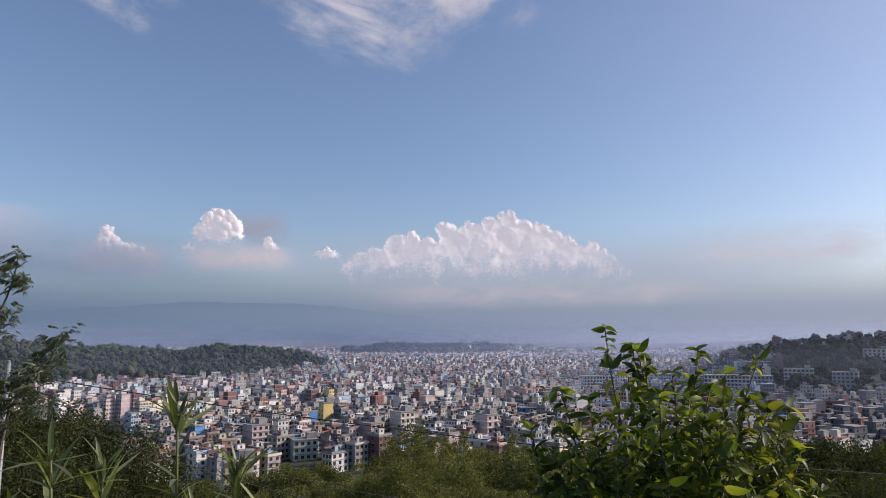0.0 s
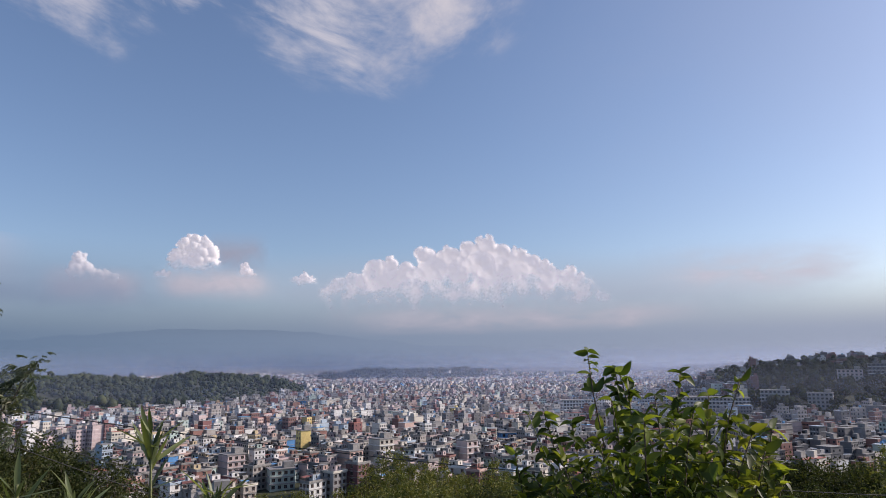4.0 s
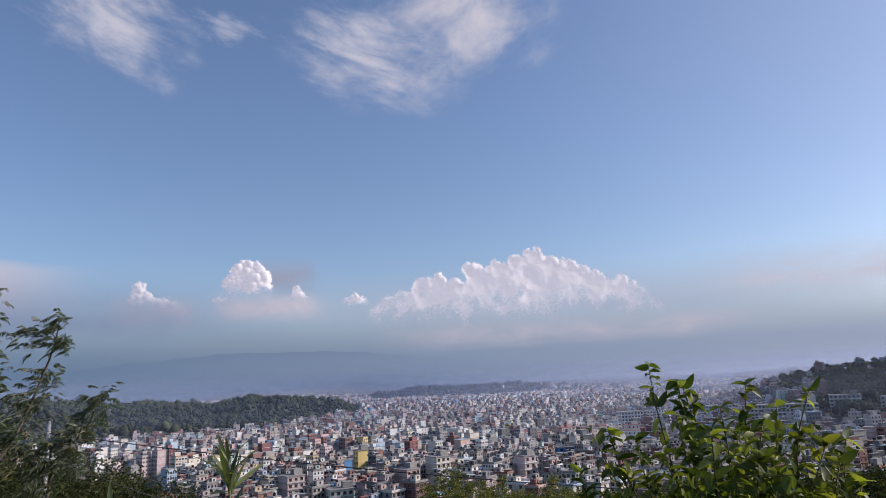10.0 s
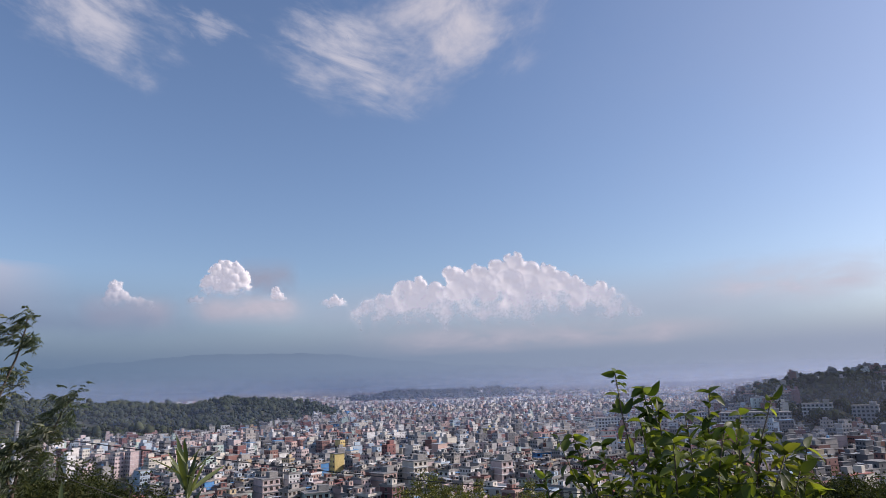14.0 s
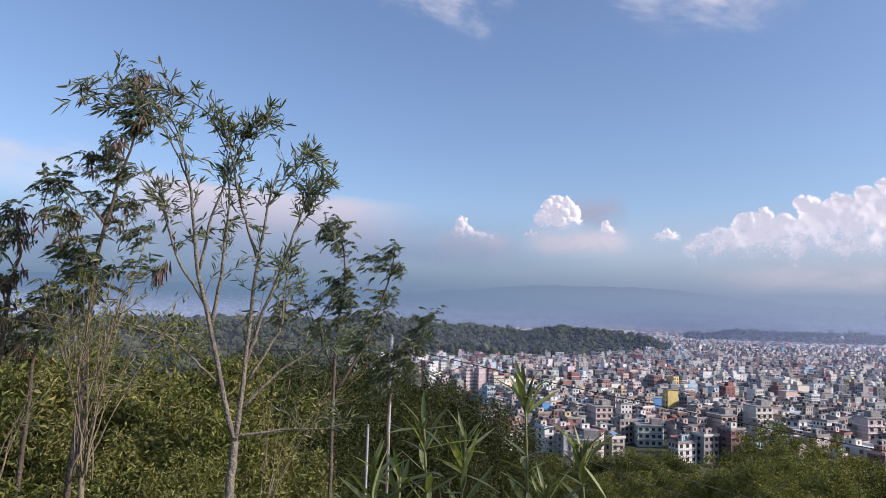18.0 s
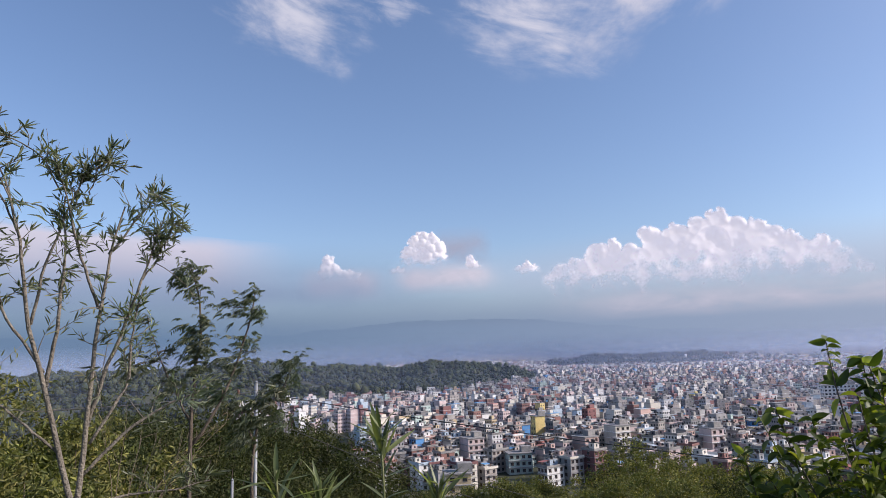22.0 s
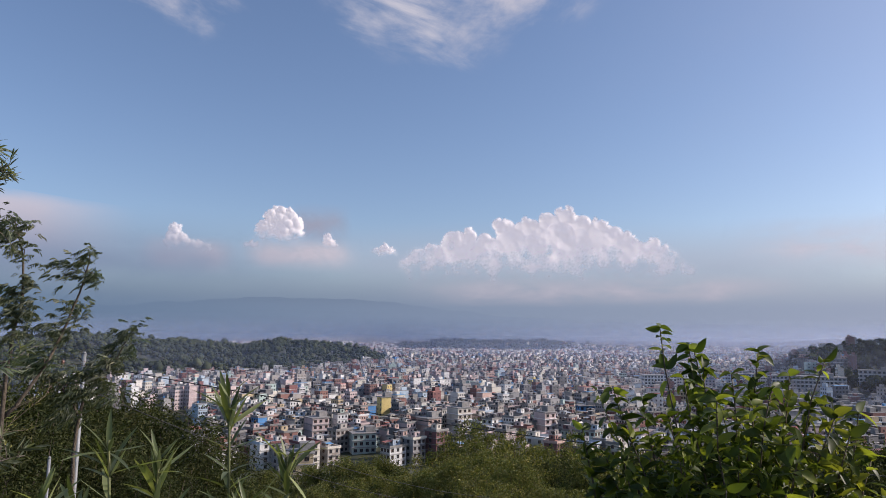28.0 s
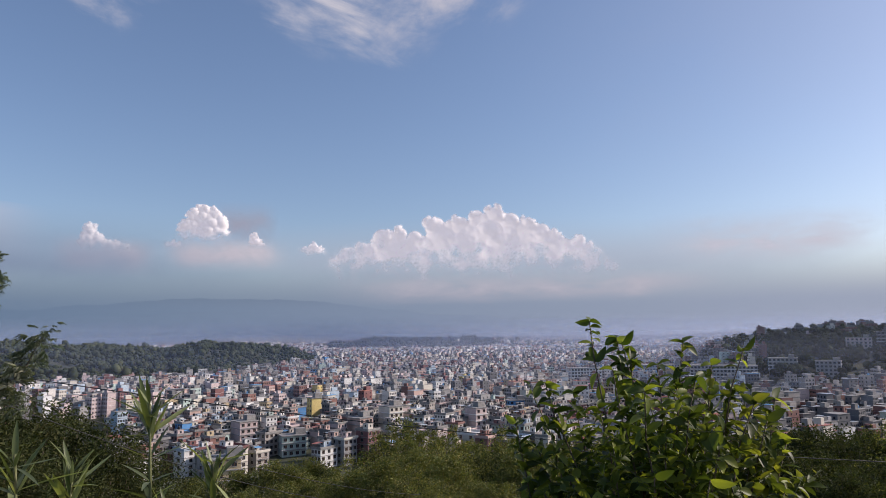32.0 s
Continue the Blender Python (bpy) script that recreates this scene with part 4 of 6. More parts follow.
def framed_mesh(w, h):
    """A window frame with sill and hood; its pane is a mesh of its own."""
    if "framed" not in UNIT_MESHES:
        s = Soup()
        s.boxes([[0, 0, -h / 2 - 0.1]], [[w + 0.36, 0.34, 0.1]], 0, 1)
        s.boxes([[0, 0, h / 2]], [[w + 0.5, 0.6, 0.12]], 0, 1)
        for dx in (-w / 2, 0, w / 2):
            s.boxes([[dx, 0, -h / 2]], [[0.1, 0.16, h]], 0, 0)
        UNIT_MESHES["framed"] = s.mesh("window", [mat_frame, mat_concrete])
        g = Soup()
        g.boxes([[0, 0, -h / 2 + 0.02]], [[w, 0.05, h - 0.04]], 0, 0)
        UNIT_MESHES["pane"] = g.mesh("pane", [mat_glass])
    return UNIT_MESHES["framed"]


def house(w, d, floors, cols, style, detailed, mat=None, label="", name="house"):
    """One town house on its base centre: walls, slabs, roof, stair tower, tank, windows."""
    wm = mat or mat_plaster
    storey = 2.8
    h = floors * storey
    top = thing(name, label or "painted concrete town house with a flat roof", "house", group="houses of the near quarter")
    s = Soup()
    s.boxes([[0, 0, -3.0]], [[w, d, h + 3.0]], 0, 0)
    if not detailed:
        s.quads(window_quads(0, 0, 0, 0, w, d, floors, storey, cols + 1, ((0, 1), (0, 1, 2), (1, 2, 3), (0, 2))[style % 4], 0.95, 1.2), 1)
        for f in range(1, floors):
            s.boxes([[0, 0, f * storey - 0.08]], [[w + 0.5, d + 0.5, 0.16]], 0, 2)
    part("wall", s.mesh("house_wall", [wm, mat_glass, mat_concrete]), top)
    r = Soup()
    r.boxes([[0, 0, h]], [[w + 0.8, d + 0.8, 0.2]], 0, 0)
    for a, b, sx, sy in ((0, d / 2 + 0.3, w + 0.8, 0.14), (0, -d / 2 - 0.3, w + 0.8, 0.14), (w / 2 + 0.3, 0, 0.14, d + 0.46), (-w / 2 - 0.3, 0, 0.14, d + 0.46)):
        r.boxes([[a, b, h + 0.2]], [[sx, sy, 0.85]], 0, 0)
    part("roof", r.mesh("house_roof", [wm if style % 3 == 1 else mat_concrete]), top)
    t = Soup()
    tx, ty = (w * 0.2, d * 0.18) if style % 2 else (-w * 0.22, d * 0.2)
    t.boxes([[tx, ty, h + 0.2]], [[w * 0.42, d * 0.45, 2.5]], 0, 0)
    t.boxes([[tx, ty, h + 2.7]], [[w * 0.42 + 0.3, d * 0.45 + 0.3, 0.16]], 0, 1)
    t.quads(window_quads(tx, ty, 0, h + 0.2, w * 0.42, d * 0.45, 1, 2.5, 1, (0, 1, 2, 3), 0.9, 1.1), 2)
    part("stair_tower", t.mesh("stair_tower", [wm, mat_concrete, mat_glass]), top)
    tank = part("water_tank", tank_mesh(), top)
    tank.location = (tx, ty, h + 2.86) if style % 3 else (-tx, -ty, h + 0.2)
    if detailed:
        if "lid" not in UNIT_MESHES:
            UNIT_MESHES["lid"] = tube_mesh("lid", [([(0, 0, 1.4), (0, 0, 1.5), (0, 0, 1.53)], [0.25, 0.24, 0.05])], mat_tank, 10)
        part("lid", UNIT_MESHES["lid"], tank)
    if style % 2 == 0:
        c = Soup()
        c.quads([[(-w / 2, -d / 2, h + 2.1), (0, -d / 2, h + 2.1), (0, d * 0.1, h + 2.5), (-w / 2, d * 0.1, h + 2.5)]], 0)
        for px, py in ((-w / 2 + 0.1, -d / 2 + 0.1), (-0.1, -d / 2 + 0.1), (-w / 2 + 0.1, d * 0.08), (-0.1, d * 0.08)):
            c.boxes([[px, py, h + 0.2]], [[0.1, 0.1, 1.95]], 0, 1)
        part("roof_shelter", c.mesh("roof_shelter", [(mat_tin, mat_redroof, mat_blueroof, mat_tin, mat_redroof)[style // 2], mat_frame]), top)
    if detailed:
        for f in range(1, floors):
            sl = Soup()
            sl.boxes([[0, 0, 0]], [[w + 0.5, d + 0.5, 0.16]], 0, 0)
            part("floor_slab", sl.mesh("floor_slab", [mat_concrete]), top).location = (0, 0, f * storey - 0.08)
        for side in range(4):
            span, off = (w, d / 2) if side % 2 == 0 else (d, w / 2)
            n = cols if side < 2 else max(1, cols - 2)
            for f in range(floors):
                for k in range(n):
                    a = (k + 0.5) / n * span - span / 2
                    pos = ((a, -off), (off, a), (-a, off), (-off, -a))[side]
                    ob = part("window", window_mesh(1.35, 1.4), top)
                    ob.matrix_local = pose(pos[0], pos[1], f * storey + 1.65, 0, 0, side * 90)
        side_b = style % 2
        for f in range(1, floors):
            b = Soup()
            span = (w if side_b == 0 else d) * 0.5
            b.boxes([[0, -0.6, 0]], [[span, 1.2, 0.14]], 0, 0)
            ob = part("balcony", b.mesh("balcony", [mat_concrete]), top)
            rl = Soup()
            rl.boxes([[0, -1.16, 0.95]], [[span, 0.06, 0.06]], 0, 0)
            for k in range(7):
                rl.boxes([[(k / 6 - 0.5) * (span - 0.1), -1.16, 0.14]], [[0.05, 0.05, 0.82]], 0, 0)
            part("railing", rl.mesh("railing", [mat_frame]), ob)
            ob.matrix_local = pose(0, -d / 2, f * storey, 0, 0, 0) if side_b == 0 else pose(w / 2, 0, f * storey, 0, 0, 90)
    return top


def put_houses():
    for detailed, idx in ((True, near_i), (False, mid_i)):
        kinds = [(6.4, 7.4, 4, 2), (7.6, 6.2, 4, 3), (6.2, 9.6, 3, 3), (10.6, 7.0, 4, 4), (6.6, 6.0, 3, 2), (7.4, 7.4, 5, 3), (5.6, 6.6, 5, 2), (10.4, 8.4, 4, 4), (8.0, 5.0, 2, 3), (12.0, 6.4, 3, 4)]
        made = [house(w, d, f, c, k, detailed) for k, (w, d, f, c) in enumerate(kinds)]
        used = set()
        for n, i in enumerate(idx):
            x, y, turn, r, az, k = sites[i]
            kind = int(rng.choice(len(kinds), p=[0.13, 0.13, 0.13, 0.1, 0.1, 0.09, 0.11, 0.08, 0.08, 0.05]))
            m = pose(x, y, float(land(x, y)), 0, 0, math.degrees(turn) + 90 * int(rng.integers(4)))
            if kind not in used:
                made[kind].matrix_world = m
                used.add(kind)
            else:
                copy_thing(made[kind], m)


put_houses()


# ---- buildings that stand out ----
def landmark(name, label, az, d, w, dep, floors, paint, turn, red_roof=False, base=None, blank=False):
    """A larger building with banded storeys; base at the ground."""
    x, y = -math.sin(az * DEG) * d, math.cos(az * DEG) * d
    z = float(land(x, y)) if base is None else base
    top = thing(name, label, "building")
    st, h = 3.3, floors * 3.3
    s = Soup()
    s.boxes([[0, 0, -4]], [[w, dep, h + 4]], 0, 0)
    if d > 450:
        s.quads(window_quads(0, 0, 0, 0, w, dep, floors, st, max(3, int(w / 3.2)), (2,) if blank else (0, 2), 1.9, 1.7), 1)
        s.quads(window_quads(0, 0, 0, 0, w, dep, floors, st, max(2, int(dep / 3.6)), (1, 3), 1.6, 1.6), 1)
    else:
        for side in (0, 1):
            span, off = (w, dep / 2) if side == 0 else (dep, w / 2)
            n = max(2, int(span / 3.0))
            for f in range(floors):
                for k in range(n):
                    a = (k + 0.5) / n * span - span / 2
                    pos = (a, -off) if side == 0 else (off, a)
                    ob = part("window", framed_mesh(1.5, 1.5), top)
                    ob.matrix_local = pose(pos[0], pos[1], f * st + 1.75, 0, 0, side * 90)
                    part("pane", UNIT_MESHES["pane"], ob)
    part("wall", s.mesh("building_wall", [wall_mats[paint], mat_glass]), top)
    for f in range(1, 1 if blank else floors):
        b = Soup()
        b.boxes([[0, 0, 0]], [[w + 1.0, dep + 1.0, 0.35]], 0, 0)
        part("floor_band", b.mesh("floor_band", [wall_mats["white_paint" if floors > 4 else "bare_concrete"]]), top).location = (0, 0, f * st - 0.2)
    r = Soup()
    if red_roof:
        hw, hd = w / 2 + 0.8, dep / 2 + 0.8
        r.quads([[(-hw, -hd, h), (hw, -hd, h), (hw, 0, h + 2.6), (-hw, 0, h + 2.6)], [(-hw, 0, h + 2.6), (hw, 0, h + 2.6), (hw, hd, h), (-hw, hd, h)]], 0)
        r.boxes([[0, 0, h - 0.2]], [[w + 0.9, dep + 0.9, 0.22]], 0, 0)
    else:
        r.boxes([[0, 0, h]], [[w + 1.0, dep + 1.0, 0.4]], 0, 1)
        r.boxes([[w * 0.3, 0, h + 0.4]], [[5.0, 4.5, 2.8]], 0, 1)
    part("roof", r.mesh("building_roof", [mat_redroof, mat_concrete]), top)
    top.matrix_world = pose(x, y, z, 0, 0, turn)


for row in MARKS:
    landmark(*row)


# ---- woods ----
def crown_soup(centres, sizes, mat, name, level=1, rough=0.6):
    v0, f0 = ico(level)
    n = len(centres)
    k = 1 + rough * (rng.random((n, len(v0), 1)) - 0.5)
    vs = np.asarray(centres)[:, None] + v0[None] * k * np.asarray(sizes)[:, None]
    fs = f0[None] + (np.arange(n) * len(v0))[:, None, None]
    me = bpy.data.meshes.new(name)
    vs, fs = vs.reshape(-1, 3), fs.reshape(-1, 3)
    me.vertices.add(len(vs))
    me.vertices.foreach_set("co", vs.astype(np.float32).ravel())
    me.loops.add(3 * len(fs))
    me.loops.foreach_set("vertex_index", fs.astype(np.int32).ravel())
    me.polygons.add(len(fs))
    me.polygons.foreach_set("loop_start", np.arange(0, 3 * len(fs), 3, dtype=np.int32))
    me.materials.append(mat)
    me.polygons.foreach_set("use_smooth", np.full(len(fs), True))
    me.update(calc_edges=True)
    me.validate()
    return me


def scatter_wood(name, label, n, az0, az1, r0, r1, test, size, mat, level=1, lumps=7):
    az, r = rng.uniform(az0, az1, n), np.sqrt(rng.uniform(r0 ** 2, r1 ** 2, n))
    x, y = -np.sin(np.radians(az)) * r, np.cos(np.radians(az)) * r
    ok = test(r, az)
    x, y, r = x[ok], y[ok], r[ok]
    s = rng.uniform(*size, len(x)) * np.where(rng.random(len(x)) < 0.1, 1.4, 1.0)
    h = s * rng.uniform(0.8, 1.3, len(x))
    c = np.stack([x, y, land(x, y) + h * 0.75], -1)
    cl, sz = [], []
    for k in range(lumps):
        cl.append(c + np.clip(rng.normal(0, 0.42, c.shape), -0.8, 0.8) * s[:, None] * [1, 1, 0.5])
        sz.append(np.stack([s, s, h * 0.85], -1) * rng.uniform(0.24, 0.56, (len(x), 1)))
    me = crown_soup(np.concatenate(cl), np.concatenate(sz), mat, name, level)
    return tagged(new(name, me), label, "woodland", kind="stuff")


scatter_wood("ridge_wood", "dense green broadleaf wood on the ridge", 7800, 9.5, 62, 650, 1650, lambda r, a: wood_rise(r, a) > 0.6, (4.0, 8.5), leaf_forest, 1, 5)
scatter_wood("hill_wood", "dark trees along the built-up hill", 3200, -46, -20, 580, 1150,
             lambda r, a: (east_rise(r, a) > 10) & ((r > 770) | (rng.random(len(r)) < 0.45)), (4.0, 7.5), leaf_hill)
scatter_wood("far_grove", "hazy line of trees on the far rise", 1100, -13, 9, 2400, 2950, lambda r, a: rng.random(len(r)) < np.where(a > -5, 0.95, 0.45), (6, 13), leaf_forest, 1, 5)
scatter_wood("town_trees", "scattered green trees among the houses", 420, -42, 34, 330, 2600,
             lambda r, a: (wood_rise(r, a) < 1) & (east_rise(r, a) < 20), (3.0, 5.5), leaf_forest)
scatter_wood("park_trees", "dark clump of park trees in the town", 150, -13.5, -8.0, 1500, 1900, lambda r, a: rng.random(len(r)) < 0.7, (5.0, 8.0), leaf_hill)
scatter_wood("far_trees", "far trees along the plain's edge", 900, -44, 60, 3000, 4150, lambda r, a: rng.random(len(r)) < 0.9, (5, 9), leaf_forest, 1, 4)


# ---- trees of the slope ----
def leafy_crown(radius, height, clumps, per, leaf, mat, name, up=0.2, tight=(0.10, 0.13)):
    """A crown of many small leaves in clumps: uneven outline with gaps."""
    d = rand_dirs(clumps)
    c = d * (0.35 + 0.65 * rng.random((clumps, 1)) ** 0.5) * [radius, radius, height / 2]
    c[:, 2] += height / 2
    spread = radius * (tight[0] + tight[1] * rng.random(clumps))
    base = np.repeat(c, per, 0) + np.clip(rng.normal(size=(clumps * per, 3)), -1.7, 1.7) * np.repeat(spread, per)[:, None]
    way = rand_dirs(len(base)) + [0, 0, up - 0.3]
    s = Soup()
    s.quads(leaf_quads(base, way, rand_dirs(len(base)), leaf * rng.uniform(0.7, 1.3, len(base)), leaf * rng.uniform(0.3, 0.5, len(base))))
    return s.mesh(name, [mat]), c


def tree(name, label, radius, height, trunk, clumps, per, leaf, mat, bark=mat_darkbark, category="tree", tight=(0.10, 0.13)):
    top = thing(name, label, category, group="trees of the slope")
    crown, c = leafy_crown(radius, height, clumps, per, leaf, mat, "crown", tight=tight)
    part("crown", crown, top).location = (0, 0, trunk)
    runs = [(bend((0, 0, -1.5), (0.1 * radius, 0, trunk * 0.6), (0, 0, trunk + height * 0.6)), np.linspace(0.05 * radius + 0.03, 0.012 * radius, 8))]
    for k in range(0, len(c), max(1, len(c) // 14)):
        st = np.array([0, 0, trunk * 0.8 + height * 0.3 * rng.random()])
        runs.append((bend(st, (st + c[k] + [0, 0, trunk]) / 2 - [0, 0, 0.1 * height], c[k] + [0, 0, trunk], 6), np.linspace(0.018 * radius + 0.01, 0.004 * radius, 6)))
    part("trunk", tube_mesh("trunk", runs, bark, 6), top)
    return top


TOPS_AZ = [-46, -41, -36, -33, -30, -27, -20, -8, -5.5, -2.5, 0.0, 1.5, 3.2, 6, 9, 12, 14, 16, 18, 21, 23, 25, 28]
TOPS_EL = [-6.4, -6.2, -6.0, -7.2, -6.8, -6.8, -8.0, -8.6, -7.9, -8.9, -8.0, -7.2, -8.2, -9.4, -9.9, -9.6, -10.1, -10.6, -10.9, -11, -11.5, -11, -10]


def plant_slope():
    kinds = [tree("slope_tree", "broad olive-green tree on the hillside", 3.6, 6.0, 3.0, 56, 95, 0.30, leaf_olive, tight=(0.08, 0.11)),
             tree("slope_tree", "bushy dark-green tree on the hillside", 3.2, 6.5, 2.4, 52, 95, 0.28, leaf_thicket, tight=(0.08, 0.11)),
             tree("slope_tree", "tall loose yellow-green tree on the hillside", 2.8, 7.5, 3.2, 42, 95, 0.28, leaf_olive, tight=(0.08, 0.11)),
             tree("slope_tree", "dense shady dark-green tree on the hillside", 3.2, 6.4, 2.6, 54, 95, 0.28, leaf_dark, tight=(0.08, 0.11))]
    used = set()
    for az in np.arange(-46, 29, 1.45):
        for ring in range(3):
            a = az + rng.normal(0, 0.5) + 0.5 * ring
            top_el = float(np.interp(a, TOPS_AZ, TOPS_EL)) - (0, 1.6, 3.6)[ring] + rng.normal(0, 0.55) - 0.1
            d = (rng.uniform(95, 130), rng.uniform(70, 90), rng.uniform(48, 62))[ring]
            x, y = -math.sin(math.radians(a)) * d, math.cos(math.radians(a)) * d
            gz = float(land(x, y))
            high = 1.6 + d * math.tan(math.radians(top_el)) - gz
            k = int(rng.integers(3))
            if rng.random() < (0.75 if a < -22 else 0.12):
                k = 3
            full = (9.3, 9.2, 11.0, 9.3)[k]
            s = min(1.6, max(0.4, high / full))
            m = pose(x, y, gz + high - s * full, 0, 0, rng.uniform(0, 360)) @ Matrix.Scale(s, 4)
            if k not in used:
                used.add(k)
                kinds[k].matrix_world = m
            else:
                ob = copy_thing(kinds[k], m)
                ob.scale = (s, s, s)


plant_slope()


def plant_dark_trees():
    """Dark dense trees beside the pole."""
    k0 = tree("dark_tree", "dense dark-green bushy tree beside the steel pole", 2.6, 6.2, 2.4, 58, 160, 0.13, leaf_dark, tight=(0.07, 0.10))
    rows = [(33.5, 26, -3.6), (31.4, 28, -4.6), (29.6, 30, -4.3), (27.6, 29, -5.5), (25.6, 28, -6.7), (24.0, 27, -8.2), (30.0, 23, -8.0), (27.0, 22, -9.4), (35.5, 27, -3.4), (37.5, 24, -4.6), (22.4, 30, -9.6), (33.6, 24, -8.0), (39.0, 21, -5.2), (41.5, 19, -5.8), (37.0, 18, -10.5), (35.0, 22, -7.5), (40.4, 24, -3.5), (42.6, 22, -3.3), (38.6, 26, -3.7), (44.2, 20, -3.6)]
    for n, (az, d, el) in enumerate(rows):
        x, y = -math.sin(az * DEG) * d, math.cos(az * DEG) * d
        gz = float(land(x, y))
        s = max(0.5, (1.6 + d * math.tan(el * DEG) - gz) / 8.6)
        m = pose(x, y, gz, 0, 0, 70 * n) @ Matrix.Scale(s, 4)
        ob = k0 if n == 0 else copy_thing(k0, m)
        if n == 0:
            ob.matrix_world = m
        else:
            ob.scale = (s, s, s)


plant_dark_trees()


def plant_thicket():
    """Low leafy bushes under the saplings."""
    made = [tree("thicket_bush", "leafy yellow-green thicket bush under the saplings", 1.0, 2.6, 0.5, 46, 200, 0.060, leaf_thicket, mat_brownstem, "bush", (0.05, 0.08)),
            tree("thicket_bush", "leafy dull-green thicket bush under the saplings", 0.95, 2.9, 0.4, 46, 200, 0.053, leaf_olive, mat_brownstem, "bush", (0.05, 0.08))]
    rows = []
    rows += [(az + rng.normal(0, 0.6), rng.uniform(12.5, 15), -1.8 + rng.normal(0, 0.8)) for az in np.arange(44.5, 72, 2.5)]
    rows += [(az + rng.normal(0, 0.6), rng.uniform(9, 11), -4.8 + rng.normal(0, 1.0)) for az in np.arange(45.5, 74, 2.8)]
    rows += [(az + rng.normal(0, 0.6), rng.uniform(6.8, 8), -9.5 + rng.normal(0, 1.0)) for az in np.arange(47, 76, 3.2)]
    for n, (az, d, el) in enumerate(rows):
        x, y = -math.sin(az * DEG) * d, math.cos(az * DEG) * d
        gz = float(land(x, y))
        s = max(0.4, (1.6 + d * math.tan(el * DEG) - gz) / 3.2)
        m = pose(x, y, gz, 0, 0, 47 * n) @ Matrix.Scale(s, 4)
        if n < 2:
            made[n].matrix_world = m
        else:
            copy_thing(made[n % 2], m).scale = (s, s, s)


plant_thicket()


# ---- pole and wires ----
def pole_at(name, label, az, d, top_el, radius, arm=False):
    x, y = -math.sin(az * DEG) * d, math.cos(az * DEG) * d
    gz, tz = float(land(x, y)), 1.6 + d * math.tan(top_el * DEG)
    top = thing(name, label, "pole", (x, y, gz))
    h = tz - gz
    part("shaft", tube_mesh("shaft", [([(0, 0, -0.8), (0, 0, h * 0.5), (0, 0, h)], [radius, radius * 0.95, radius * 0.85])], mat_steel, 14), top)
    part("cap", tube_mesh("cap", [([(0, 0, h), (0, 0, h + 0.05)], [radius, radius * 0.5])], mat_steel, 14), top)
    if arm:
        s = Soup()
        s.boxes([[0, 0, h - 0.45]], [[1.3, 0.08, 0.09]], 0, 0)
        part("cross_arm", s.mesh("cross_arm", [mat_steel]), top)
        for dx in (-0.58, 0.0, 0.58):
            part("insulator", tube_mesh("insulator", [([(dx, 0, h - 0.36), (dx, 0, h - 0.3), (dx, 0, h - 0.26), (dx, 0, h - 0.2), (dx, 0, h - 0.16)], [0.03, 0.055, 0.035, 0.055, 0.03])], mat_porcelain, 8), top)
    return top


pole_at("steel_pole", "galvanised steel power pole with a cross arm", 32.6, 20.0, -1.6, 0.06, True)
pole_at("thin_post", "thin grey post in the bushes", 34.3, 17.0, -9.0, 0.036)


def wire(name, label, ends, sag, r=0.009):
    (a0, e0, d0), (a1, e1, d1) = ends
    p0, p1 = np.array(spot(a0, e0, d0)), np.array(spot(a1, e1, d1))
    t = np.linspace(0, 1, 60)[:, None]
    pts = p0 + (p1 - p0) * t - np.array([0, 0, 1.0]) * sag * 4 * t * (1 - t)
    tagged(new(name, tube_mesh(name, [(pts, np.full(60, r))], mat_cable, 6)), label, "cable")


wire("power_cable", "black power cable sagging across the valley side", ((32.6, -2.3, 20.0), (-55, -7.0, 30.0)), 0.75, 0.012)
wire("power_cable", "black power cable running downhill from the pole", ((32.6, -3.2, 20.0), (1.0, -12.9, 42.0)), 0.55, 0.012)
wire("power_cable", "black power cable running downhill from the pole", ((32.6, -4.0, 20.0), (1.5, -13.6, 42.0)), 0.8, 0.012)
wire("power_cable", "black power cable leading up the slope", ((32.6, -2.3, 20.0), (75, -1.0, 16.0)), 0.3, 0.012)


# ---- near plants ----
def leaf_piece(name, length, width, fold, droop, mat, waist=0.5):
    """A single leaf: base at the origin, pointing along +y, upper side +z."""
    vs, fs = [], []
    ts = [0.0, 0.16, 0.36, 0.58, 0.8, 1.0]
    for t in ts:
        w = width / 2 * (t ** 0.65 * (1 - t) ** 0.85 / 0.408 if waist > 0.45 else math.sin(math.pi * t ** 0.85) ** 0.8) if 0 < t < 1 else 0.0006
        z = -droop * length * t * t
        vs += [(-w, t * length, z + fold * w), (0, t * length, z), (w, t * length, z + fold * w)]
    for i in range(len(ts) - 1):
        a = 3 * i
        fs += [(a, a + 1, a + 4, a + 3), (a + 1, a + 2, a + 5, a + 4)]
    me = bpy.data.meshes.new(name)
    me.from_pydata(vs, [], fs)
    me.materials.append(mat)
    me.polygons.foreach_set("use_smooth", np.full(len(fs), True))
    me.update()
    return me


def facing(base, way, up, k=1.0):
    """The pose of a leaf at base that points along way with its upper side towards up."""
    y = Vector(way).normalized()
    x = y.cross(Vector(up)).normalized()
    z = x.cross(y)
    m = Matrix((x, y, z)).transposed().to_4x4()
    m.translation = Vector(base)
    return m @ Matrix.Scale(k, 4)


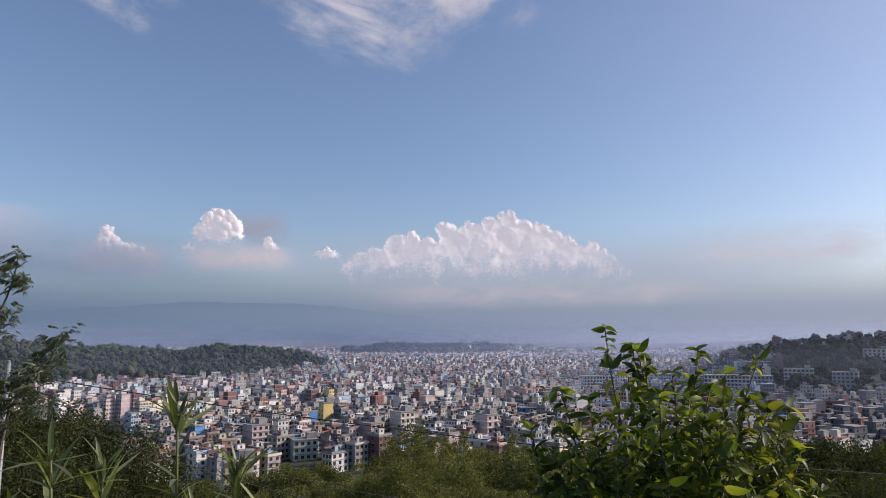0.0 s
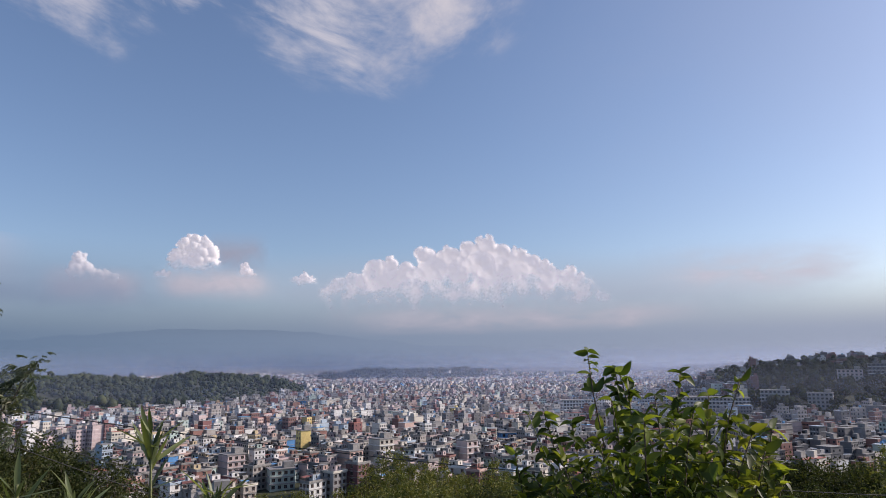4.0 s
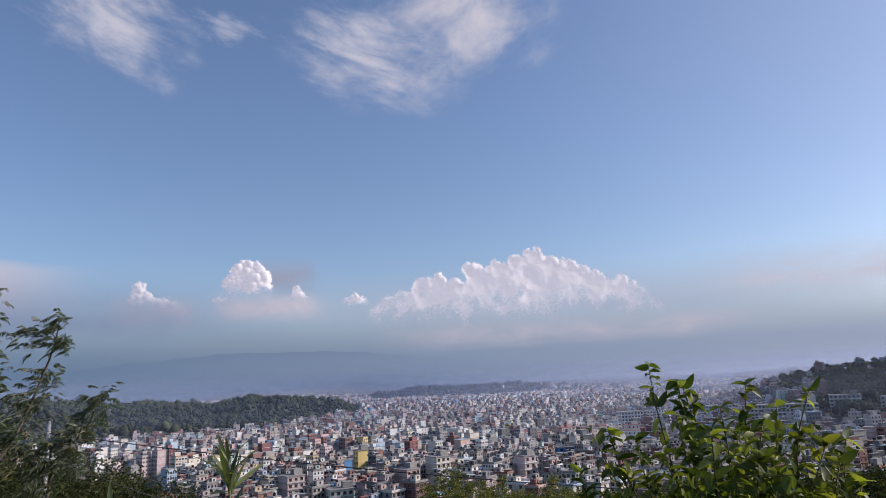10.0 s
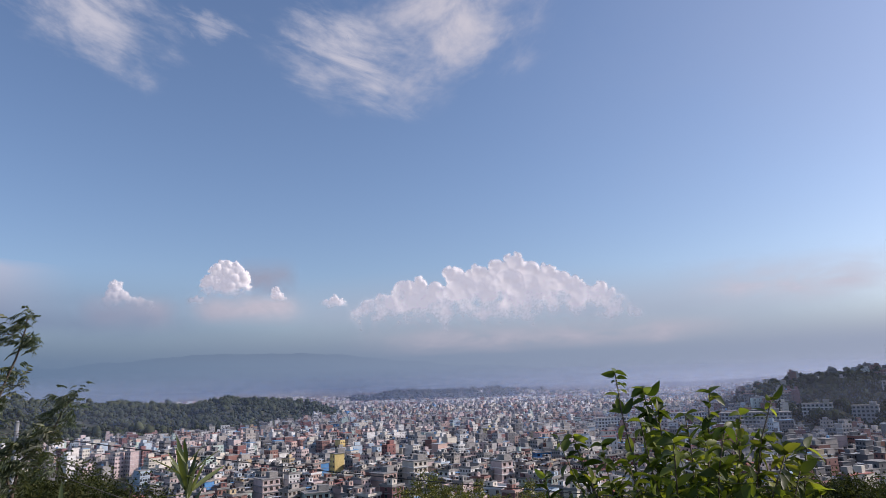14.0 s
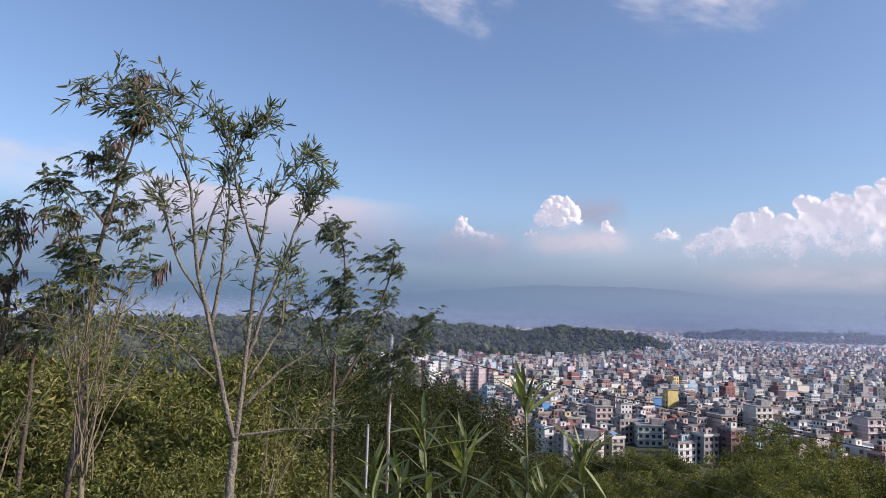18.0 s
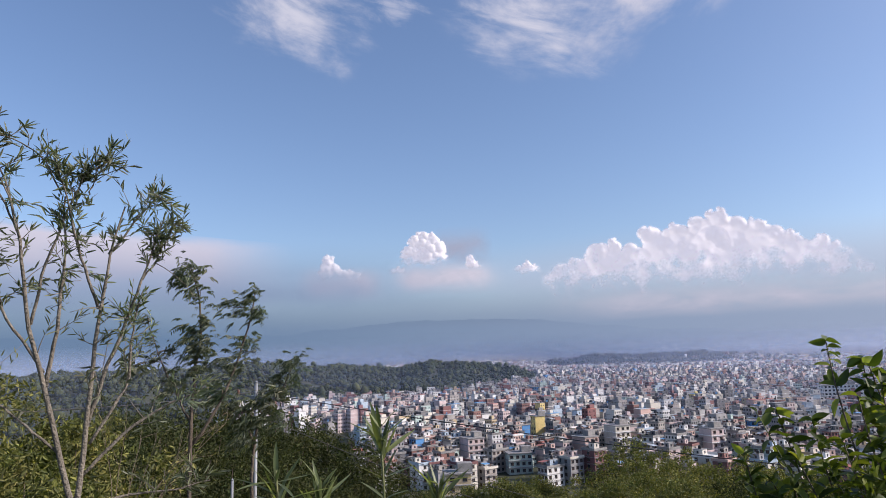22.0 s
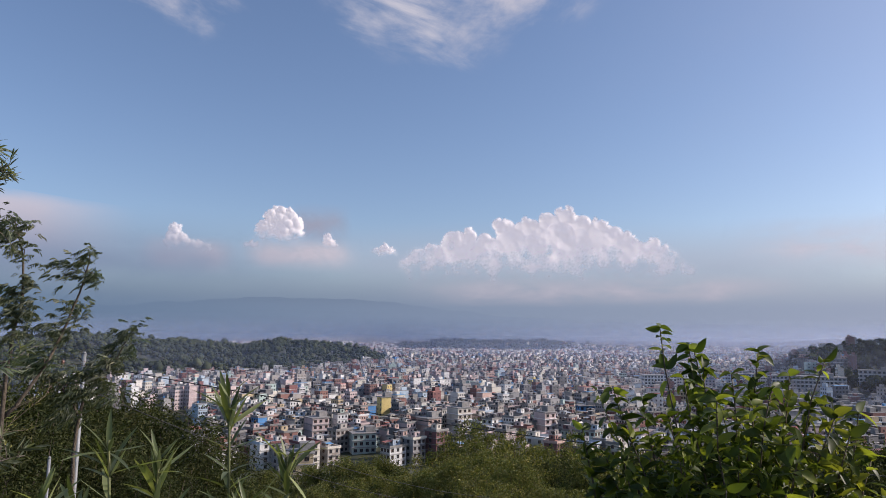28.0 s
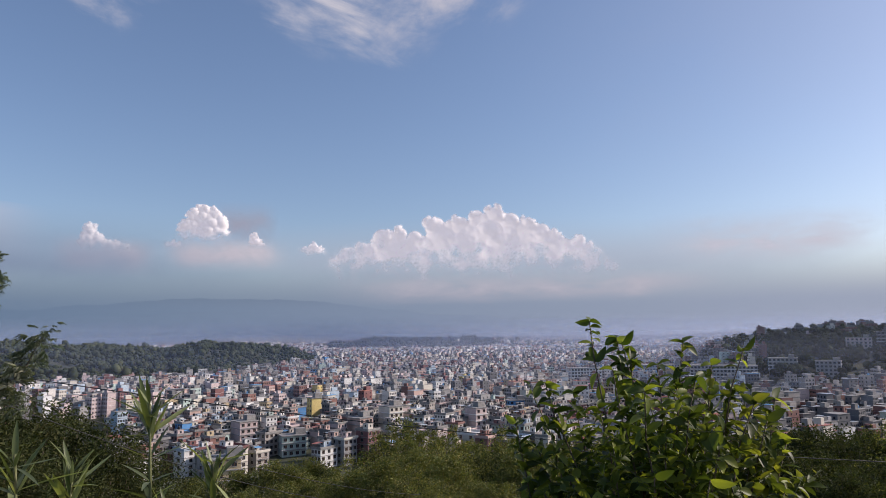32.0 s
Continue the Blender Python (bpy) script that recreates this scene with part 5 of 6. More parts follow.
def soup_of(pieces, placed, name):
    """Joins leaves (mesh, pose) into one mesh."""
    vs, fs, n = [], [], 0
    cache = {}
    for me, m in placed:
        if me not in cache:
            cache[me] = (np.array([v.co[:] for v in me.vertices]), [tuple(p.vertices) for p in me.polygons])
        v, f = cache[me]
        mm = np.array(m)
        vs.append(v @ mm[:3, :3].T + mm[:3, 3])
        fs += [tuple(i + n for i in q) for q in f]
        n += len(v)
    me = bpy.data.meshes.new(name)
    me.from_pydata(np.concatenate(vs).tolist(), [], fs)
    me.materials.append(pieces)
    me.polygons.foreach_set("use_smooth", np.full(len(fs), True))
    me.update()
    return me


def leaves_along(pts, start, step, length_k, pieces, spin=2.4, lift=0.35, whorl=1, jitter=0.42):
    """Leaf placements (mesh, pose) up a stem, turning round it."""
    out = []
    pts = np.asarray(pts)
    seg = np.r_[0, np.cumsum(np.linalg.norm(np.diff(pts, axis=0), axis=1))]
    s, ang = start * seg[-1], rng.uniform(0, 6.28)
    while s < seg[-1]:
        p = np.array([np.interp(s, seg, pts[:, k]) for k in range(3)])
        i = min(len(pts) - 2, int(np.searchsorted(seg, s)) - 1 if s > 0 else 0)
        t = unit(pts[i + 1] - pts[i])
        u = unit(np.cross(t, [0.3, 0.2, 1.0]))
        w = np.cross(t, u)
        for k in range(whorl):
            a = ang + k * 6.283 / whorl + rng.normal(0, 0.2)
            radial = math.cos(a) * u + math.sin(a) * w
            way = unit(radial * (1 - lift) + t * lift + rng.normal(0, jitter, 3))
            up = unit(t * 0.6 + np.array([0, 0, 0.8]) - radial * 0.2 + rng.normal(0, jitter, 3))
            out.append((pieces[int(rng.integers(len(pieces)))], facing(p, way, up, length_k * rng.uniform(0.7, 1.15) * (0.72 + 0.28 * min(1, (seg[-1] - s) / 0.12 + 0.35)))))
        s += step * rng.uniform(0.75, 1.25)
        ang += spin
    return out


def split_leaves(top, placed, limit, stuff_mat, part_name="leaf"):
    """The first leaves as parts of their own, the rest as one mesh."""
    for me, m in placed[:limit]:
        ob = new(part_name, me)
        ob.parent = top
        ob.matrix_local = m
    if len(placed) > limit:
        ob = part("inner_foliage", soup_of(stuff_mat, placed[limit:], "inner_foliage"), top)
        tagged(ob, kind="stuff")


def shrub():
    d0, az0 = 2.35, -18.5
    bx, by = -math.sin(az0 * DEG) * d0, math.cos(az0 * DEG) * d0
    base = np.array([bx, by, float(land(bx, by))])
    top = thing("leafy_shrub", "bushy green shrub with glossy oval leaves and bare shoot tips", "shrub", base)
    pieces = [leaf_piece("leaf", 0.056, 0.032, 0.5, 0.15, leaf_shrub), leaf_piece("leaf", 0.047, 0.028, 0.8, 0.3, leaf_shrub), leaf_piece("leaf", 0.060, 0.033, 0.35, 0.4, leaf_shrub)]
    tips = [(-13.5, 0.9, 2.4), (-20.6, -0.9, 2.25), (-24.9, -1.5, 2.5), (-9.8, -4.0, 2.3), (-7.3, -7.2, 2.25), (-26.8, -5.0, 2.5), (-16.6, -2.2, 2.4), (-22.6, -2.6, 2.4),
            (-15.2, -3.0, 2.2), (-12.0, -4.8, 2.5), (-27.4, -8.0, 2.5), (-18.6, -2.6, 2.5), (-21.4, -3.6, 2.1), (-25.4, -5.4, 2.2), (-14.0, -6.0, 2.1), (-11.0, -7.6, 2.2),
            (-9.0, -9.0, 2.3), (-23.8, -4.6, 2.55), (-17.6, -4.6, 2.0), (-19.8, -4.4, 2.6), (-28.2, -11.0, 2.4), (-8.2, -11.5, 2.3), (-16.0, -1.0, 2.42), (-15.6, -0.4, 2.4), (-10.5, -9.5, 2.2), (-13.0, -8.0, 2.5), (-15.0, -9.0, 2.1), (-17.0, -7.0, 2.5), (-19.0, -8.0, 2.1), (-21.0, -6.5, 2.5),
            (-23.0, -8.0, 2.2), (-25.0, -9.0, 2.5), (-27.0, -11.5, 2.2), (-9.5, -12.5, 2.2), (-12.0, -11.5, 2.1), (-22.0, -11.0, 2.1), (-18.0, -11.0, 2.05), (-26.2, -6.6, 2.35)]
    runs, outer, inner = [], [], []
    for n, (az, el, d) in enumerate(tips):
        tip = np.array(spot(az, el, d))
        st = base + np.array([rng.normal(0, 0.06), rng.normal(0, 0.05), 0.0])
        ctrl = st * 0.45 + tip * 0.55
        ctrl = ctrl + (tip - st) * [-0.25, -0.1, 0.0] + rng.normal(0, 0.05, 3)
        pts = bend(st, ctrl, tip, 14)
        pts[1:-1] += rng.normal(0, 0.006, (12, 3))
        runs.append((pts - base, np.linspace(0.0085, 0.0018, 14)))
        bare = n in (0, 2, 22)
        lv = leaves_along(pts - base, 0.42, 0.026 if not bare else 0.05, 1.0, pieces)
        outer += leaves_along(pts[-3:] - base, 0.75 if bare else 0.3, 0.016, 1.0, pieces, lift=0.22)
        inner += lv
        for back, cnt, big in ((1, 3, 0.95), (2, 3, 1.02)) + (((3, 4, 1.02), (4, 4, 1.02), (5, 4, 1.02)) if not bare else ()):
            at = (pts - base)[-back]
            way0 = unit(pts[-1] - pts[-2])
            for c in range(cnt):
                ang = 6.283 * c / cnt + rng.normal(0, 0.3) + back
                rad = np.array([math.cos(ang), 0.8 * math.sin(ang), rng.normal(-0.15, 0.4)])
                outer.append((pieces[c % 3], facing(at, unit(rad + way0 * rng.uniform(-0.35, 0.8)), unit(np.array([0.25, -0.25, 0.7]) + rng.normal(0, 0.65, 3)), big * rng.uniform(0.85, 1.15))))
        for k in range(23):
            t = rng.uniform(0.3, 0.9)
            p = pts[int(t * 13)]
            way = unit(rand_dirs(1)[0] * [1, 1, 0.6] + [0, 0, 0.45])
            tw = bend(p, p + way * 0.1, p + way * rng.uniform(0.14, 0.30) + [0, 0, 0.03], 5)
            if t > 0.8 and bare:
                continue
            runs.append((tw - base, np.linspace(0.003, 0.0012, 5)))
            inner += leaves_along(tw - base, 0.2, 0.022, 0.92, pieces, lift=0.4, jitter=0.6)
    order = rng.permutation(len(inner))
    inner = [inner[i] for i in order]
    part("stem", tube_mesh("stem", runs[:1], mat_brownstem, 6), top)
    for r in runs[1:]:
        if len(r[0]) > 10:
            part("stem", tube_mesh("stem", [r], mat_brownstem, 6), top)
    part("twig_growth", tube_mesh("twig_growth", [r for r in runs if len(r[0]) <= 10], mat_greenstem, 5), top)
    split_leaves(top, outer + inner, 300, leaf_shrub_stuff)


shrub()


def oleander():
    pieces = [leaf_piece("leaf", 0.118, 0.0142, 0.3, 0.08, leaf_oleander, 0.3), leaf_piece("leaf", 0.108, 0.0135, 0.35, 0.14, leaf_oleander, 0.3), leaf_piece("leaf", 0.096, 0.013, 0.2, -0.04, leaf_oleander, 0.3)]
    for n, (az, el, d, lean) in enumerate([(21.2, -4.9, 1.9, 0.03), (29.6, -7.8, 1.75, 0.05), (26.0, -9.4, 1.8, -0.03), (33.6, -11.6, 1.6, 0.0), (16.6, -9.4, 1.9, 0.04), (19.4, -12.6, 1.75, 0.02), (31.4, -12.4, 1.7, 0.0)]):
        tip = np.array(spot(az, el, d))
        bx, by = tip[0] * 1.03 + lean, tip[1] * 1.02
        base = np.array([bx, by, float(land(bx, by))])
        top = thing("oleander_plant", "young oleander with long pointed pale-green leaves", "plant", base, group="oleanders at the edge")
        pts = bend(base, (base + tip) / 2 + [lean, 0, 0], tip, 12)
        part("stem", tube_mesh("stem", [(pts - base, np.linspace(0.007, 0.003, 12))], mat_greenstem, 7), top)
        lv = leaves_along(pts - base, 0.56, 0.05, 1.15, pieces, spin=0.9, lift=0.34, whorl=3, jitter=0.24)
        crown = leaves_along((pts - base)[-2:], 0.4, 0.03, 1.05, pieces, spin=0.8, lift=0.6, whorl=3, jitter=0.18)
        split_leaves(top, (lv + crown)[-60:], 60, leaf_oleander)


oleander()


def sprig_quads(base, way, n, length, width, wide):
    """A tuft of n narrow leaves from one point."""
    b = np.repeat(np.asarray(base, float)[None], n, 0) + unit(way) * rng.uniform(-0.15, 0.05, (n, 1))
    w = unit(way)[None] + rng.normal(0, wide, (n, 3))
    return leaf_quads(b, w, rand_dirs(n), length * rng.uniform(0.7, 1.2, n), width, 0.2, 0.08)


def path3(points, d, n=14):
    """A stem through directions (az, el) at distance d, smoothed."""
    p = np.array([spot(a, e, d) for a, e in points])
    s = np.linspace(0, 1, len(p))
    t = np.linspace(0, 1, n)
    q = np.stack([np.interp(t, s, p[:, k]) for k in range(3)], -1)
    q[1:-1] = 0.25 * q[:-2] + 0.5 * q[1:-1] + 0.25 * q[2:]
    return q


def sapling():
    """Tall thin sapling with narrow leaves in tufts."""
    d = 5.2
    stems = [([(45.3, -28), (45.3, -13.4), (44.9, -10.0)], 0.034, 0.028), ([(44.9, -10.0), (44.4, -5.7), (44.4, 0.6), (44.0, 4.7), (43.5, 8.9), (42.7, 12.6)], 0.020, 0.005),
             ([(44.9, -10.0), (46.1, -6.5), (47.4, -0.1), (48.6, 4.2), (49.3, 7.7), (49.8, 10.8), (50.8, 14.0), (53.0, 16.2)], 0.020, 0.004),
             ([(44.4, -4.0), (43.4, 0.0), (41.8, 4.3), (40.5, 8.0), (39.6, 11.3)], 0.016, 0.005), ([(47.2, -1.0), (46.6, 4), (46.5, 8.5), (46.9, 13.2)], 0.016, 0.005),
             ([(48.4, 3.5), (47.6, 8), (46.0, 13), (45.0, 15.4)], 0.012, 0.004), ([(44.0, 4.7), (45.6, 8.5), (46.3, 12.0), (47.6, 15.8)], 0.012, 0.004),
             ([(44.9, -9.6), (41.5, -9.1), (38.0, -9.2), (35.6, -8.6)], 0.012, 0.004), ([(44.6, -7.5), (41.2, -4.0), (38.5, -2.6), (36.0, -1.6)], 0.013, 0.004),
             ([(44.2, -5.3), (41.9, -1.3), (41.5, 3.3), (41.2, 5.5)], 0.012, 0.004), ([(46.2, -5.7), (50.2, -2.0), (53.4, -0.7)], 0.010, 0.003), ([(49.8, 10.8), (50.6, 14.7), (53.2, 17.0), (56.0, 17.0), (58.6, 15.8)], 0.008, 0.003), ([(49.8, 10.8), (51.8, 14.4), (54.4, 15.9), (56.8, 15.5)], 0.007, 0.003), ([(46.9, 13.2), (48.4, 16.2), (50.4, 17.2), (52.2, 17.2)], 0.006, 0.003), ([(45.0, 13.4), (44.6, 15.4), (44.2, 16.4)], 0.006, 0.003), ([(41.0, 7.0), (39.8, 9.6), (39.2, 11.6)], 0.007, 0.003),
             ([(43.5, 8.9), (41.6, 11.5), (40.2, 13.5), (39.0, 12.8)], 0.009, 0.003), ([(47.4, 0.0), (50.0, 4.0), (51.5, 8.0), (52.3, 10.5)], 0.012, 0.004)]
    bx, by = np.array(spot(45.3, 0, d))[:2]
    base = np.array([bx, by, float(land(bx, by))])
    stems[0][0][0] = (45.3, math.degrees(math.atan2(base[2] - 0.3 - 1.6, d)))
    top = thing("slender_sapling", "slender forked sapling with pale bark and narrow grey-green leaves", "tree", base)
    q, runs = [], []
    for n, (pts, r0, r1) in enumerate(stems):
        p = path3(pts, d, 16)
        wave = np.cumsum(rng.normal(0, 0.006, p.shape), 0) * [1, 1, 0.3]
        p += (wave - wave[:1]) * (np.sin(np.linspace(0, np.pi, 16))[:, None] if n == 0 else 1.0)
        (part("trunk", tube_mesh("trunk", [(p - base, np.linspace(r0, r1, 16))], mat_bark, 8), top) if n < 3 else runs.append((p - base, np.linspace(r0, r1, 16))))
        if n == 0:
            continue
        low = n in (7, 8, 10)
        for k in range(13 if not low else 7):
            t = rng.uniform(0.38 if n < 3 else 0.25, 1.0)
            s = p[int(t * 15)]
            way = unit(rng.normal(0, 0.55, 3) + [0.1, 0, 0.55])
            ln = rng.uniform(0.12, 0.48) * (1.12 - 0.78 * t)
            e = s + way * ln
            tw = bend(s, s + way * ln * 0.5 + rng.normal(0, 0.03, 3), e, 6)
            runs.append((tw - base, np.linspace(0.0035, 0.0015, 6)))
            for m in range(int(rng.integers(1, 3))):
                f = rng.uniform(0.5, 1.0)
                q.append(sprig_quads(tw[int(f * 5)], way + rng.normal(0, 0.3, 3), int(rng.integers(6, 10)), 0.085, 0.0125, 0.5))
        for back, cnt in ((1, 13), (2, 10), (3, 7)):
            q.append(sprig_quads(p[-back] + rng.normal(0, 0.03, 3), p[-1] - p[-2], cnt, 0.11, 0.0145, 0.55))
    tagged(part("twig_growth", tube_mesh("twig_growth", runs, mat_bark, 5), top), kind="stuff")
    s = Soup()
    s.quads(np.concatenate(q) - base)
    tagged(part("foliage", s.mesh("foliage", [leaf_sapling]), top), kind="stuff")


sapling()


def frond_quads(base, way, size, pairs=8):
    """A feathery leaf: narrow leaflets in pairs, hanging along a drooping rib."""
    way = unit(way)
    side = unit(np.cross(way, [0, 0, 1.0]) + rng.normal(0, 0.25, 3))
    t = np.linspace(0.15, 1.0, pairs)
    rib = np.asarray(base)[None] + way[None] * size * t[:, None] - np.array([0, 0, 1.0]) * size * 0.6 * (t ** 2)[:, None]
    b = np.repeat(rib, 2, 0)
    sg = np.tile([-1.0, 1.0], pairs)[:, None]
    w = side[None] * sg * 0.75 + way[None] * 0.6 + [0, 0, -0.55] + rng.normal(0, 0.15, (2 * pairs, 3))
    ln = size * 0.5 * np.repeat(1.1 - 0.5 * t, 2)
    return leaf_quads(b, w, np.broadcast_to(way, w.shape) + rng.normal(0, 0.2, w.shape), ln, ln * 0.23, 0.2, 0.1)


WIND = np.array([-0.5, -0.25, 0.0])


def feathery_tree(name, label, stems, plumes, d, pods=0):
    """Thin stems (az, el) with plumes of drooping feathery leaves: az, el, reach in degrees."""
    bx, by = np.array(spot(stems[0][0][0][0], 0, d))[:2]
    base = np.array([bx, by, float(land(bx, by))])
    top = thing(name, label, "tree", base, group="feathery trees")
    q, runs, pq, along = [], [], [], []
    for n, (pts, r0, r1) in enumerate(stems):
        p = path3(pts, d, 14)
        if n == 0:
            p = np.concatenate([[base - [0, 0, 0.3]], p])
        p[1:-1] += rng.normal(0, 0.008, p[1:-1].shape)
        along.append(p)
        part("trunk", tube_mesh("trunk", [(p - base, np.linspace(r0, r1, len(p)))], mat_darkbark, 7), top)
    along = np.concatenate(along)
    for n, (az, el, reach) in enumerate(plumes):
        c = np.array(spot(az, el, d + rng.normal(0, 0.12)))
        below = along[along[:, 2] < c[2] + 0.05]
        s = below[np.argmin(np.linalg.norm(below - c, axis=1))]
        runs.append((bend(s, (s + c) / 2 + [0, 0, 0.04], c, 6) - base, np.linspace(0.006, 0.0025, 6)))
        span = reach * DEG * d
        for k in range(int(11 + 16 * reach)):
            st = s + (c - s) * rng.uniform(0.5, 1.05) + rng.normal(0, 0.42, 3) * span
            way = unit(rng.normal(0, 0.6, 3) * [1, 1, 0.55] + WIND + [0, 0, 0.3])
            q.append(frond_quads(st, way, span * rng.uniform(0.6, 1.05)))
        if pods and n % pods == 0:
            for k in range(5):
                nb = 9
                b = np.repeat((c + rng.normal(0, 0.45, 3) * span)[None], nb, 0) + rng.normal(0, 0.025, (nb, 3))
                pq.append(leaf_quads(b, rng.normal(0, 0.35, (nb, 3)) + [0, 0, -1.0], rand_dirs(nb), rng.uniform(0.09, 0.15, nb), 0.017, 0.1))
    tagged(part("twig_growth", tube_mesh("twig_growth", runs, mat_darkbark, 5), top), kind="stuff")
    s = Soup()
    s.quads(np.concatenate(q) - base)
    tagged(part("foliage", s.mesh("foliage", [leaf_feather]), top), kind="stuff")
    if pq:
        s = Soup()
        s.quads(np.concatenate(pq) - base)
        tagged(part("pod_growth", s.mesh("pod_growth", [leaf_pod]), top, "brown dry seed pods"), kind="stuff")


feathery_tree("feathery_tree", "young tree with drooping feathery dark leaves",
              [([(37.2, -12), (37.3, -3.0), (37.1, -0.5), (36.7, 2.0), (36.8, 5.6), (37.6, 8.0)], 0.022, 0.006), ([(37.2, -6.0), (35.2, -3.2), (33.9, 0.2), (32.9, 3.7), (32.6, 5.9)], 0.018, 0.005), ([(37.2, -4.5), (38.4, -2.0), (39.8, 1.0), (40.6, 3.6)], 0.012, 0.004)],
              [(38.0, 7.9, 1.0), (37.0, 7.1, 1.3), (38.4, 6.9, 1.0), (36.8, 6.0, 0.8), (37.3, 2.7, 1.3), (36.0, 2.0, 1.1), (36.8, 1.4, 1.2), (38.7, 1.3, 0.8), (36.3, 3.8, 0.8), (36.4, 0.2, 1.1), (32.6, 5.8, 0.8), (33.1, 4.8, 1.2), (34.7, 4.6, 0.9),
               (32.1, 4.3, 0.9), (33.3, 1.9, 1.1), (34.1, 0.2, 1.3), (32.6, 1.0, 0.8), (40.7, 3.9, 0.6), (40.3, 2.2, 0.7), (41.6, 0.2, 1.2), (39.8, 0.7, 0.7), (38.4, -1.5, 1.2), (35.0, -1.8, 1.2)], 7.2)
feathery_tree("feathery_tree", "tall feathery tree with brown dry seed pods",
              [([(56.4, -12), (56.1, -4.0), (56.0, 2.4), (55.6, 5.4), (54.9, 9.4), (54.3, 11.2), (53.5, 14.1), (53.7, 18.2)], 0.026, 0.006), ([(55.4, 6.5), (56.8, 8.4), (58.6, 9.4)], 0.012, 0.004), ([(55.9, 3.0), (57.2, 5.6), (58.0, 7.0)], 0.012, 0.004), ([(55.0, 9.0), (54.0, 7.8), (53.2, 6.4)], 0.008, 0.003)],
              [(53.8, 18.4, 0.9), (54.1, 16.6, 1.1), (53.1, 15.3, 1.5), (53.4, 14.0, 1.0), (55.2, 12.8, 1.0), (54.6, 10.7, 1.4), (56.8, 11.3, 0.9), (58.8, 9.6, 1.5), (58.0, 7.3, 1.4), (56.0, 8.6, 1.0), (53.8, 8.2, 1.2), (53.1, 6.3, 1.3), (57.4, 4.4, 1.6), (56.0, 2.8, 1.9), (51.4, 3.5, 1.0), (57.6, 0.5, 1.6)], 6.4, 2)
feathery_tree("feathery_tree", "feathery tree with brown pods at the thicket's edge",
              [([(62.6, -12), (61.4, -4.0), (61.2, 2.0), (60.7, 4.2), (61.4, 7.0)], 0.024, 0.006), ([(61.2, 1.0), (62.6, 3.2), (64.0, 5.0)], 0.014, 0.004)],
              [(61.6, 6.5, 1.2), (60.8, 5.4, 1.0), (61.2, 1.9, 1.0), (62.4, 4.0, 1.2), (64.0, 5.0, 1.4), (63.2, 2.0, 1.4), (62.2, -0.5, 1.2)], 6.8, 1)
feathery_tree("feathery_tree", "feathery tree with brown pods deep in the thicket",
              [([(59.6, -12), (59.3, -4.0), (59.0, -1.0), (58.4, 1.0)], 0.024, 0.006)], [(59.9, -0.7, 1.3), (58.3, 1.0, 1.4), (60.4, -2.4, 1.3), (57.6, -1.6, 1.3)], 7.4, 2)
feathery_tree("feathery_tree", "low feathery tree behind the pole",
              [([(32.7, -12), (32.6, -5.1), (30.7, -2.6), (29.4, 0.0)], 0.024, 0.006), ([(32.6, -6.0), (33.8, -4.0), (35.0, -3.0)], 0.016, 0.005)],
              [(29.6, -0.3, 1.1), (30.2, -1.8, 1.2), (29.0, 0.3, 0.7), (31.2, -3.0, 1.3), (32.4, -3.6, 1.3), (33.8, -3.0, 1.2), (35.0, -2.8, 1.2), (30.6, -4.4, 1.2), (33.0, -5.4, 1.4)], 9.0)


